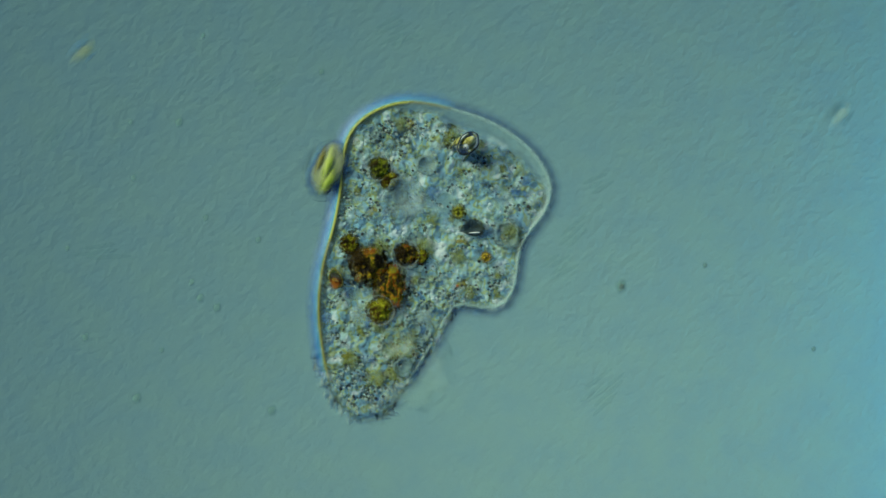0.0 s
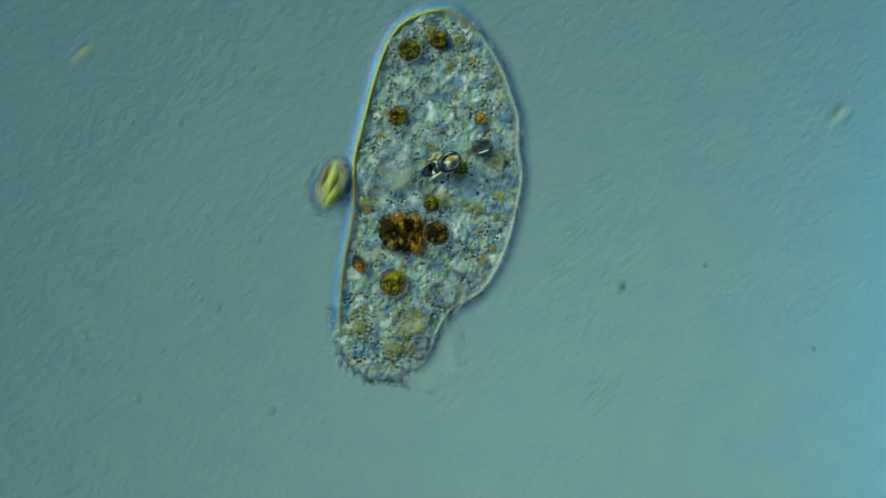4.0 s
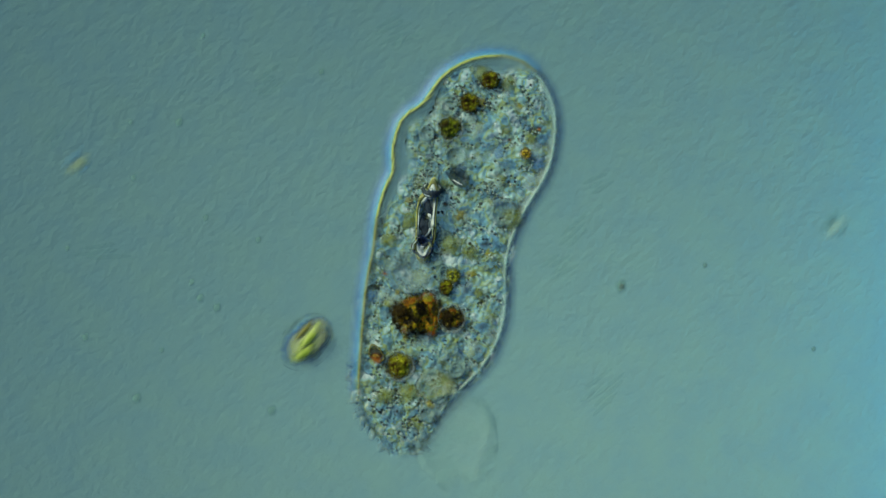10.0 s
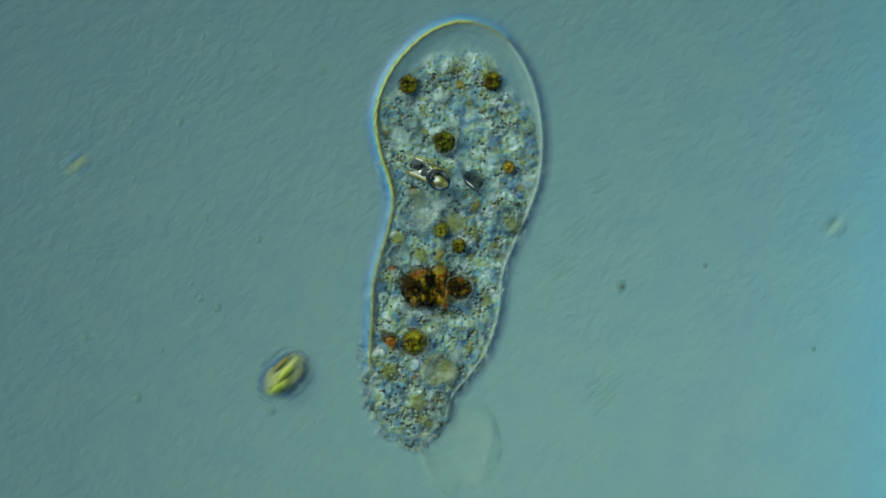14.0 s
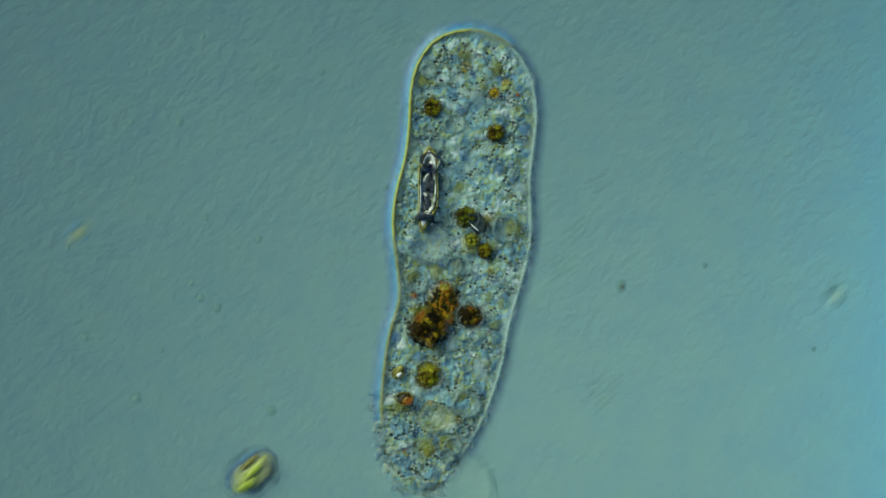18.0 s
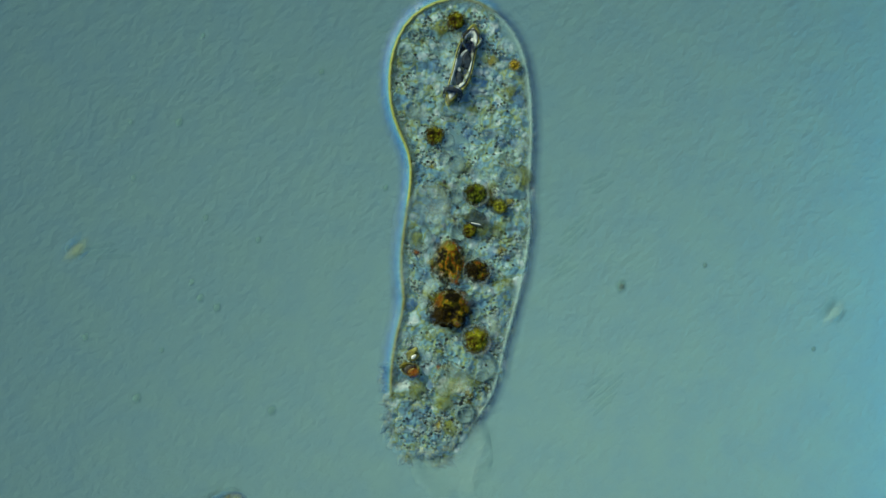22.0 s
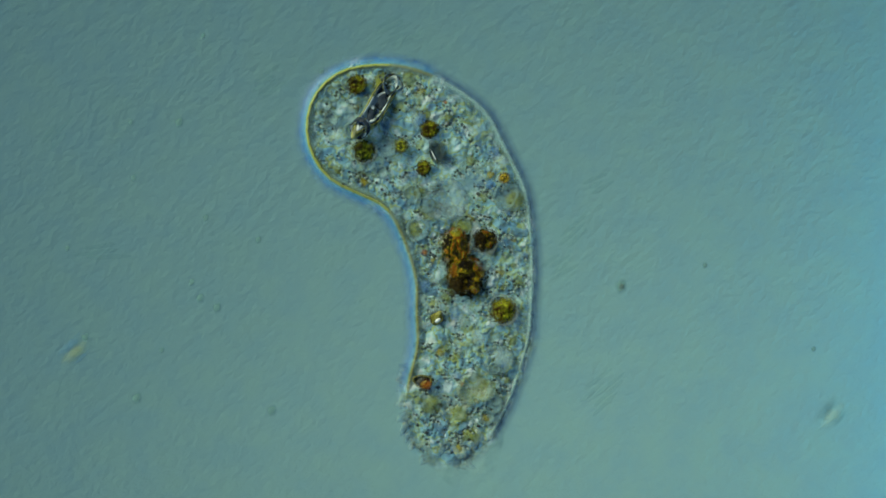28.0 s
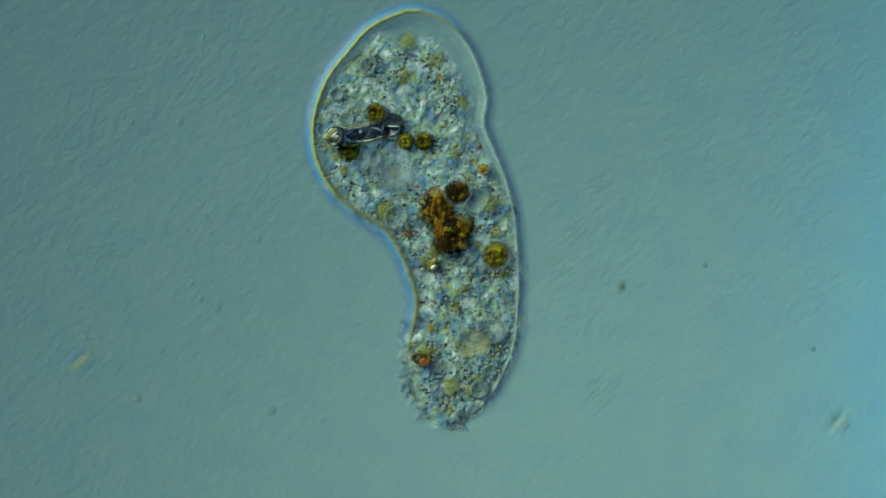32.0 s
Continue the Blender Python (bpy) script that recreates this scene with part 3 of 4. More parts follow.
def papilla(parent, seed):
    """A blunt finger of the tail, pointing to -x."""
    rng = random.Random(seed)
    bm = bmesh.new()
    ball(bm, 0, 0, 0.002, 0.017, 0.0064, 0.0032, 3, 0.45, 80 + 9 * seed)
    for v in bm.verts:
        v.co.y += 0.004 * math.sin(v.co.x * 130 + rng.uniform(0, 0.3) + seed)
    return part("papilla", bm, PAPILLA, parent, "pale finger of the tail")


PAPILLA = speckled("tail_finger", [(0.36, (0.12, 0.26, 0.34)), (0.48, (0.30, 0.48, 0.46)), (0.54, (0.50, 0.58, 0.30)), (0.62, (0.78, 0.95, 0.86))], 70, 0.4, 0.4, alpha=0.40, fine=140, fade=(0.005, 0.018))


def tail_veil(parent):
    bm = bmesh.new()
    r = 0.072
    lathe(bm, [(0.2 * r, 0.006), (0.6 * r, 0.007), (0.82 * r, 0.011), (0.93 * r, 0.016), (1.0 * r, 0.012), (1.07 * r, 0.002), (1.12 * r, -0.001)], 40, 1, 1.25, 0.3, 3.0)
    return part("tail_veil", bm, VEIL, parent, "thin smooth clear lobe at the tail")


build_slide()
SPECKS = ((1100, 507, 11, 1), (318, 217, 8, 2), (237, 315, 6, 3), (243, 705, 9, 4), (482, 727, 9, 5), (365, 386, 6, 6), (458, 425, 6, 7), (683, 333, 6, 8),
          (570, 128, 6, 9), (1440, 618, 5, 10), (120, 440, 5, 11), (287, 620, 5, 12), (355, 528, 8, 13), (360, 64, 5, 14), (232, 217, 5, 15), (385, 545, 8, 16), (152, 597, 7, 17), (340, 500, 6, 18), (1248, 470, 5, 19))
for px, py, r, seed in SPECKS:
    dust_speck((px - 784) / 1000, (441 - py) / 1000, r / 1000, seed, seed == 1)
SCRATCHES = ((470, 145, 50, 38), (185, 440, 70, 8), (95, 235, 50, 50), (1010, 410, 60, 40), (1060, 318, 36, 30), (1060, 690, 60, 42), (700, 50, 50, 25), (980, 470, 50, 35))
for i, (px, py, length, angle) in enumerate(SCRATCHES):
    scratch((px - 784) / 1000, (441 - py) / 1000, length / 1000, angle, i)
ROD_A = debris_rod("short blurred rod, half blue and half yellow, drifting", DEBRIS_BLUE, DEBRIS_YELLOW)
ROD_B = debris_rod("short pale greenish rod between dark edges, drifting", DEBRIS_DARK, DEBRIS)
ALGA = alga()

AMOEBA = tagged(new("amoeba"), "grey granular amoeba with brown food vacuoles, creeping on the slide", "amoeba")
COUNT = 32
# Lit, faint and shaded copies of one skin, chosen by side of the cell.
LIT_EDGE = skin_segment(AMOEBA, FRINGED_SKIN, "thin cell skin with a painted yellow crest and blue halo")
FAINT_EDGE = skin_segment(AMOEBA, FAINT_FRINGED_SKIN, "thin cell skin with a faint painted olive crest and blue halo")
SHADED_EDGE = skin_segment(AMOEBA, SHADED_SKIN, "clear cell skin with a painted pale band and dark outer shade", 0.7)
SEGMENTS = [FAINT_EDGE] + [again(FAINT_EDGE if i < 0.42 * COUNT else LIT_EDGE) for i in range(1, COUNT - 1)] + [LIT_EDGE, SHADED_EDGE]
SEGMENTS += [again(SHADED_EDGE if i < 0.90 * COUNT else FAINT_EDGE) for i in range(1, COUNT)]
KINDS = [plasm_patch(AMOEBA, seed) for seed in range(14)]
PATCHES = list(KINDS)
while len(PATCHES) < 120:
    PATCHES.append(again(KINDS[len(PATCHES) % 14]))
RIM_PATCHES = [again(KINDS[i % 14]) for i in range(90)]
for ob in RIM_PATCHES:
    ob.scale = (0.5, 0.5, 0.6)
FINGER_KINDS = [papilla(AMOEBA, seed) for seed in range(4)]
FINGERS = FINGER_KINDS + [again(FINGER_KINDS[i % 4]) for i in range(68)]
TAIL_BUMPS = [again(FINGER_KINDS[i % 4]) for i in range(70)]
VEIL_LOBE = tail_veil(AMOEBA)
BIG = food_ball(AMOEBA, "food_vacuole", "large dark brown food vacuole", BROWN, 0.041, 1, False)
LOBE = food_ball(AMOEBA, "food_vacuole", "orange-brown lump of food", ORANGE, 0.036, 2, False)
LOBE.scale = (0.036, 0.047, 0.036)
soft_body("dark_mass", DARK_FOOD, BIG, -0.42, 0.30, 0.30, 0.62, 0.52, 0.20, 20, 0.3, "black-brown mass")
BESIDE = food_ball(AMOEBA, "food_vacuole", "round dark brown food vacuole", BROWN, 0.023, 3)
SMALL = food_ball(AMOEBA, "food_vacuole", "small olive food vacuole", OLIVE, 0.015, 4, False)
LOWER = food_ball(AMOEBA, "food_vacuole", "round olive-green food vacuole", OLIVE, 0.025, 5)
FRONT = food_ball(AMOEBA, "food_vacuole", "olive-brown food vacuole near the front", OLIVE, 0.018, 6, False)
GREENISH = food_ball(AMOEBA, "food_vacuole", "green food vacuole in a clear ring", GREEN, 0.021, 7)
THIRD = food_ball(AMOEBA, "food_vacuole", "dark olive food vacuole", OLIVE, 0.019, 8, False)
EXTRA = food_ball(AMOEBA, "food_vacuole", "pale olive food vacuole", PALE_OLIVE, 0.016, 9, False)
SECOND = food_ball(AMOEBA, "food_vacuole", "small amber food vacuole", AMBER_FOOD, 0.012, 10, False)
SHELL_ROD = diatom(AMOEBA)
# a dark patch towards the upper left of each of these four
for ob, x, y, rx, ry, spin in ((THIRD, -0.25, 0.30, 0.55, 0.40, -10), (FRONT, -0.30, 0.20, 0.45, 0.50, 15), (GREENISH, -0.42, 0.36, 0.62, 0.34, 40), (BESIDE, -0.28, 0.20, 0.55, 0.50, 0)):
    soft_body("dark_mass", DARK_FOOD, ob, x, y, 0.32, rx, ry, 0.12, spin, 0.4, "dark brown patch towards the upper left")
LENS = mineral(AMOEBA, "dark_crystal", "dark lens-shaped crystal", 0.024, 0.015, 1)
CHIP = mineral(AMOEBA, "rusty_crystal", "small dark crystal with a rust-red end", 0.014, 0.009, 2, RIM, SHELL_OLIVE, SMOKY)
soft_body("rust_spot", RUST, CHIP, 0.006, -0.005, 0.012, 0.014, 0.012, 0.006, 0, 0.4, "rust-red spot")
GLINT = mineral(AMOEBA, "bright_crystal", "small bright crystal with a dark rim", 0.012, 0.010, 3, SMOKY, BRIGHT, SHELL_OLIVE)
BUBBLE = clear_vacuole(AMOEBA, 0.036, 1, 1.0, PALE_VACUOLE)
BUBBLES = [clear_vacuole(AMOEBA, r, 2 + i) for i, r in enumerate((0.025, 0.021, 0.023, 0.018, 0.014, 0.011, 0.013, 0.010, 0.015, 0.012, 0.011, 0.014, 0.010, 0.013, 0.016, 0.011, 0.012, 0.015, 0.010, 0.013, 0.009, 0.011, 0.014, 0.009, 0.012, 0.010, 0.016, 0.011))]
VESICLE = clear_vacuole(AMOEBA, 0.030, 9, 0.85, OLIVE_VACUOLE)
LOOSE = []
LOOKS = ((AMBER, "amber grain", 0.012), (PALE, "pale cloud", 0.016), (DOT, "tiny dark grain", 0.0024), (BLUISH, "blue-grey cloud", 0.011), (STAIN, "olive grain", 0.017),
         (PALE, "pale grain", 0.008), (DOT, "tiny dark grain", 0.0020), (STAIN, "olive grain", 0.010), (BLUISH, "blue-grey grain", 0.007), (PALE, "pale grain", 0.011), (DOT, "tiny dark grain", 0.0028))
for i in range(340):
    mat, label, size = LOOKS[i % 11] if i % 33 != 11 else (RUST, "rust-red grain", 0.008)
    LOOSE.append(grain(AMOEBA, mat, size * (0.8, 1.0, 1.25, 0.9, 1.5)[(i // 11) % 5], i, label))

def beads(name, label, count, seed, spread):
    """Dark granules in a loose string, each with its highlight put in as a pale bead at the lower right."""
    rng = random.Random(seed)
    bm = bmesh.new()
    x, y, way = 0.0, 0.0, rng.uniform(0, 6.28)
    for k in range(count):
        r = rng.choice((0.0010, 0.0014, 0.0018, 0.0024, 0.0030))
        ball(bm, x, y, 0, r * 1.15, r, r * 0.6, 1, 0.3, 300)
        # the granule's bright side, added as a pale bead
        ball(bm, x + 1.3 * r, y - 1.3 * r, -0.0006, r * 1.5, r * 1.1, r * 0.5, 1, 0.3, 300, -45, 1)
        way += rng.uniform(-1.2, 1.2)
        x, y = x + spread * rng.uniform(0.6, 1.3) * math.cos(way), y + spread * rng.uniform(0.6, 1.3) * math.sin(way)
    middle = sum((v.co for v in bm.verts), Vector()) / len(bm.verts)
    bmesh.ops.translate(bm, verts=bm.verts, vec=-middle)
    return part(name, bm, (BEAD_DARK, BEAD_GLINT), AMOEBA, label)


DOTS = [beads("dark_granule", "tiny dark granule with a pale bead as its highlight", 1, i, 0.005) for i in range(4)]
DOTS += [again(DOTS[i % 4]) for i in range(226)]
GRANULES = [beads("granule_string", "string of tiny dark granules with pale beads as highlights", 4 + i % 5, 70 + i, 0.0062) for i in range(10)]
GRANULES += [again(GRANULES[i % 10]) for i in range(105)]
for ob in GRANULES:
    tagged(ob, kind="stuff")

# ---- how it all moves ----
# the stage, pushed by the viewer: seconds, shift across and down in thousandths
STAGE = []
SHAPES = {}
RINGS = {}


def stage(rows):
    STAGE.extend(rows)


def shift(t):
    times = [r[0] for r in STAGE]
    return np.interp(t, times, [r[1] for r in STAGE]) / 1000, -np.interp(t, times, [r[2] for r in STAGE]) / 1000


def local(t, x, y, z):
    """The place on the moving stage of a point that shows at x, y (thousandths from the field's corner) and lies z high."""
    k, (sx, sy) = (HEIGHT - z) / HEIGHT, shift(t)
    return (x - 784) / 1000 * k - sx, (441 - y) / 1000 * k - sy


def evenly(line, n=161):
    run = np.concatenate([[0], np.cumsum(np.hypot(*np.diff(line, axis=0).T))])
    at = np.linspace(0, run[-1], n)
    return np.stack([np.interp(at, run, line[:, 0]), np.interp(at, run, line[:, 1])], 1)


def closed_curve(points):
    """A smooth ring through points, twelve places to each."""
    p = np.array(points, float)
    n = len(p)
    fine = []
    for i in range(n):
        a, b, c, d = p[i - 1], p[i], p[(i + 1) % n], p[(i + 2) % n]
        for k in np.linspace(0, 1, 12, endpoint=False):
            fine.append(0.5 * (2 * b + (c - a) * k + (2 * a - 5 * b + 4 * c - d) * k * k + (3 * b - a - 3 * c + d) * k ** 3))
    fine = np.array(fine)
    for k in range(18):
        fine = 0.25 * np.roll(fine, 1, 0) + 0.5 * fine + 0.25 * np.roll(fine, -1, 0)
    return fine


def shape(t, tail, near, far, cap=0, lip=6, bulge=0):
    """The cell's edge at t: from the tail up one side to the tip, and down the other; cap, lip, bulge: how deep the clear front, far shoulder and near shoulder are."""
    ring = closed_curve([tail] + near + far)
    tip = 12 * len(near)
    SHAPES[t] = (evenly(ring[:tip + 1]), evenly(np.vstack([ring[tip:], ring[:1]]))[::-1])
    ring = np.vstack([SHAPES[t][0], SHAPES[t][1][-2:0:-1]])
    way = np.roll(ring, -1, 0) - np.roll(ring, 1, 0)
    way /= np.maximum(np.hypot(way[:, 0], way[:, 1]), 1e-6)[:, None]
    front = np.concatenate([np.linspace(0, 1, 161), np.linspace(1, 0, 161)[1:-1]])
    clear = bulge * (np.arange(len(front)) < 152) * np.clip((front - 0.52) / 0.08, 0, 1) * np.clip((0.90 - front) / 0.1, 0, 1)
    RINGS[t] = (ring, np.stack([-way[:, 1], way[:, 0]], 1), clear + cap * np.clip((front - 0.72) / 0.14, 0, 1) + (np.arange(len(front)) > 168) * np.clip((0.97 - front) / 0.1, 0, 1) * (2 + lip * np.clip((front - 0.55) / 0.15, 0, 1)))


def along(line, s):
    i = min(max(s, 0.0), 1.0) * 160
    k = min(int(i), 159)
    return line[k] * (1 - i + k) + line[k + 1] * (i - k)


def inside(t, s, u, margin):
    """A place inside the cell: s from tail to tip, u across, no nearer to the edge than margin."""
    ring, inward, cap = RINGS[t]
    s = 0.02 + s * (0.95 - cap.max() / 700)
    a, b = along(SHAPES[t][0], s), along(SHAPES[t][1], s)
    p = a + (b - a) * u
    for n in range(8):
        d = p - ring
        k = int(np.argmin(np.hypot(d[:, 0], d[:, 1]) - cap))
        deep = float(d[k] @ inward[k])
        lack = margin + cap[k] - deep
        if lack <= 0:
            break
        p = p + inward[k] * lack * 0.8
    return p


def edge_rows(side, s, z, out=0.0, spin=0.0):
    """Rows for a piece that rides on the cell's edge, its -x to the outside."""
    rows, last = [], None
    for t in sorted(SHAPES):
        line = SHAPES[t][side]
        a, b, c = along(line, s - 0.012), along(line, s + 0.012), along(line, s)
        d = (b - a) * (1 if side == 0 else -1)
        d = d / max(math.hypot(*d), 1e-6)
        c = c + out * np.array((d[1], -d[0]))
        angle = math.degrees(math.atan2(-d[0], -d[1])) + spin
        if last is not None:
            angle += 360 * round((last - angle) / 360)
        last = angle
        x, y = local(t, c[0], c[1], z)
        rows.append((t, pose(x, y, z, 0, 0, angle)))
    return rows


def float_rows(s, u, margin, z, seed, turning=True):
    rng = random.Random(seed)
    phase, rate, turn, first = rng.uniform(0, 6.28), rng.uniform(0.2, 0.45), rng.uniform(-5, 5), rng.uniform(0, 360)
    rows = []
    for t in sorted(SHAPES):
        k = min(max(s + 0.025 * math.sin(phase + rate * t), 0.03), 0.97)
        p = inside(t, k, min(max(u + 0.05 * math.sin(1.7 * phase + 1.3 * rate * t), 0), 1), margin)
        x, y = local(t, p[0], p[1], z)
        rows.append((t, pose(x, y, z, 0, 0, first + turn * t if turning else 0)))
    return rows


def track(ob, level, rows):
    """Rows of seconds, x, y and, if given, the angle and the tilt; a tilted thing sinks deeper."""
    made = []
    for t, x, y, *turns in rows:
        turns = turns + [0] * (2 - len(turns))
        z = level - 0.0008 * max(0, turns[1] - 35)
        px, py = local(t, x, y, z)
        made.append((t, pose(px, py, z) @ pose(0, 0, 0, 0, 0, turns[0]) @ pose(0, 0, 0, 0, -turns[1], 0)))
    walk(ob, made)


def drift(ob, home, swing=0.0, turn=0.0):
    """A thing that lies on the stage and goes with it."""
    x, y, angle = home
    walk(ob, [(t, pose((x - 784 + sx) / 1000, (441 - y - sy) / 1000, 0, 0, 0, angle)) for t, sx, sy in STAGE])


def motions():
    stage([(0, 0, 0), (2.5, 0, 0), (4.4, 0, 1), (4.6, 0, 4), (4.7, -2, 52), (4.8, -4, 125), (4.9, -7, 188), (5.0, -8, 196), (5.5, 0, 201), (7, 0, 201), (8, -5, 200), (8.5, -9, 198),
           (14, -9, 198), (14.5, -8, 204), (16.5, -10, 244), (17, -13, 254), (17.5, -12, 291), (18, -9, 321), (18.5, -7, 326)])
    stage([(19, -8, 345), (20, -12, 349), (22, -12, 350), (22.5, -14, 352), (23, -12, 379), (23.2, -12, 412), (23.3, -13, 430), (23.4, -14, 470), (23.5, -15, 510), (24, -20, 530), (24.5, -14, 533),
           (25, -15, 531), (30.5, -15, 531), (31, -12, 533), (31.5, -3, 540), (32, -3, 546)])
    shape(0, (650, 742), [(590, 690), (568, 590), (566, 520), (575, 460), (592, 400), (603, 340), (608, 280), (622, 235), (660, 200), (720, 182)],
          [(790, 192), (860, 213), (915, 245), (955, 285), (975, 330), (965, 375), (938, 410), (920, 445), (912, 500), (895, 535), (865, 546), (815, 540), (795, 555), (770, 600), (740, 650), (700, 705)], 8, 26)
    shape(1, (655, 735), [(605, 690), (585, 600), (580, 540), (588, 470), (608, 400), (614, 340), (618, 280), (632, 235), (680, 200), (720, 165), (800, 127)],
          [(860, 145), (905, 185), (940, 240), (958, 290), (960, 340), (945, 380), (920, 420), (908, 460), (903, 500), (888, 532), (860, 542), (815, 535), (790, 565), (760, 625), (735, 660), (700, 705)], 36, 18)
    shape(2, (655, 715), [(610, 680), (595, 610), (593, 540), (600, 470), (614, 410), (622, 340), (618, 280), (632, 230), (658, 200), (678, 155), (710, 110), (795, 75)],
          [(850, 90), (890, 130), (920, 190), (938, 260), (942, 330), (935, 380), (915, 430), (902, 470), (890, 510), (860, 535), (815, 535), (790, 565), (760, 630), (730, 675), (700, 700)], 22, 14)
    shape(2.5, (665, 700), [(610, 660), (598, 600), (597, 540), (602, 480), (615, 420), (624, 350), (622, 280), (650, 215), (670, 150), (690, 105), (725, 70), (785, 55)],
          [(840, 68), (880, 100), (910, 150), (922, 210), (935, 270), (940, 330), (925, 390), (905, 440), (888, 490), (855, 528), (815, 537), (790, 570), (760, 625), (725, 675)], 12)
    shape(4.5, (680, 672), [(625, 640), (608, 590), (608, 530), (615, 470), (625, 410), (632, 350), (632, 300), (645, 240), (652, 180), (665, 130), (685, 75), (715, 35), (780, 12)],
          [(820, 30), (855, 70), (885, 120), (905, 170), (918, 210), (914, 260), (918, 310), (912, 370), (900, 420), (875, 480), (840, 520), (800, 545), (780, 580), (765, 620), (735, 655)])
    shape(5, (690, 868), [(640, 845), (612, 795), (607, 727), (613, 672), (622, 600), (629, 537), (638, 474), (648, 411), (650, 356), (662, 308), (683, 261), (713, 225), (753, 204), (785, 199)],
          [(824, 210), (855, 243), (884, 290), (905, 340), (915, 395), (908, 443), (905, 490), (905, 545), (895, 585), (879, 632), (856, 680), (824, 711), (796, 739), (781, 775), (753, 818), (721, 846)], 4, 12)
    shape(6, (700, 850), [(640, 810), (620, 745), (620, 690), (626, 620), (634, 550), (640, 490), (653, 420), (658, 360), (675, 300), (705, 250), (750, 212), (800, 190)],
          [(850, 200), (890, 222), (922, 258), (944, 300), (951, 340), (941, 378), (920, 415), (908, 450), (910, 500), (912, 550), (902, 610), (880, 660), (845, 705), (805, 740), (785, 780), (760, 820)], 6, 30)
    shape(7, (700, 842), [(640, 808), (618, 745), (621, 690), (628, 610), (632, 550), (638, 495), (648, 430), (655, 370), (676, 310), (712, 258), (755, 220), (810, 193), (870, 184)],
          [(920, 204), (952, 242), (968, 285), (962, 330), (940, 380), (915, 425), (905, 480), (905, 530), (900, 590), (883, 640), (853, 690), (812, 728), (788, 768), (760, 815)], 10, 30)
    shape(7.5, (700, 815), [(640, 800), (618, 740), (620, 680), (627, 610), (634, 550), (642, 490), (650, 430), (655, 370), (675, 310), (710, 260), (760, 220), (810, 180), (855, 160)],
          [(905, 165), (940, 190), (965, 230), (972, 275), (960, 330), (930, 380), (908, 420), (898, 470), (897, 530), (892, 590), (870, 640), (840, 685), (800, 725), (775, 765)], 6, 22)
    shape(8, (700, 822), [(640, 798), (620, 738), (622, 680), (629, 610), (635, 550), (645, 480), (652, 420), (657, 365), (678, 310), (712, 262), (752, 230), (785, 200), (812, 165), (845, 145), (882, 139)],
          [(925, 148), (958, 175), (978, 215), (981, 255), (967, 312), (938, 366), (910, 412), (899, 465), (898, 530), (892, 590), (870, 640), (837, 685), (797, 725), (770, 768)], 6, 18)
    shape(9, (700, 815), [(650, 780), (628, 715), (630, 660), (637, 590), (641, 530), (653, 460), (656, 400), (665, 350), (690, 295), (725, 258), (755, 225), (765, 180), (790, 145), (830, 124), (875, 118)],
          [(925, 125), (962, 155), (985, 200), (987, 250), (970, 310), (940, 360), (908, 400), (895, 460), (893, 540), (885, 590), (865, 635), (830, 680), (790, 720), (765, 765)], 0, 6)
    shape(10.2, (710, 800), [(660, 745), (638, 700), (638, 650), (643, 580), (650, 500), (662, 440), (670, 380), (685, 330), (698, 300), (695, 250), (708, 205), (750, 178), (785, 135), (830, 108), (880, 100)],
          [(925, 110), (958, 140), (978, 190), (980, 250), (970, 300), (940, 355), (915, 410), (895, 470), (895, 540), (885, 590), (860, 640), (820, 685), (790, 715), (760, 770)], 0, 4, 30)
    shape(11, (700, 800), [(660, 750), (642, 690), (643, 640), (648, 560), (651, 514), (662, 443), (675, 387), (690, 332), (683, 285), (680, 245), (694, 201), (717, 168), (748, 140), (792, 121), (840, 107)],
          [(890, 105), (925, 116), (955, 155), (972, 205), (977, 253), (972, 300), (955, 348), (933, 403), (910, 443), (891, 474), (886, 514), (883, 561), (868, 609), (848, 648), (816, 688), (796, 715), (781, 751), (745, 785)], 2, 5, 36)
    shape(11.4, (710, 795), [(665, 735), (645, 690), (645, 630), (648, 560), (652, 510), (668, 440), (680, 370), (693, 330), (680, 290), (675, 240), (690, 195), (720, 150), (755, 123), (810, 118), (865, 105)],
          [(915, 112), (948, 145), (968, 190), (975, 250), (965, 310), (940, 370), (925, 420), (890, 480), (885, 550), (872, 610), (845, 655), (800, 700), (780, 740), (760, 775)], 4, 6, 40)
    shape(12.2, (700, 787), [(665, 745), (646, 695), (646, 640), (650, 570), (657, 500), (672, 430), (685, 370), (697, 330), (680, 285), (655, 240), (650, 200), (668, 155), (705, 128), (780, 122), (850, 117)],
          [(900, 122), (935, 150), (960, 200), (970, 250), (962, 310), (940, 370), (905, 440), (890, 490), (883, 560), (868, 610), (840, 660), (800, 700), (780, 740), (755, 775)], 6, 10, 42)
    shape(13, (700, 785), [(665, 735), (652, 690), (652, 640), (656, 570), (660, 500), (678, 430), (692, 370), (697, 330), (680, 270), (655, 225), (655, 185), (680, 140), (725, 110), (775, 90), (830, 85)],
          [(885, 100), (925, 140), (955, 190), (968, 240), (962, 310), (945, 370), (910, 430), (890, 490), (885, 550), (868, 610), (840, 655), (800, 700), (785, 745), (760, 780)], 40, 8, 10)
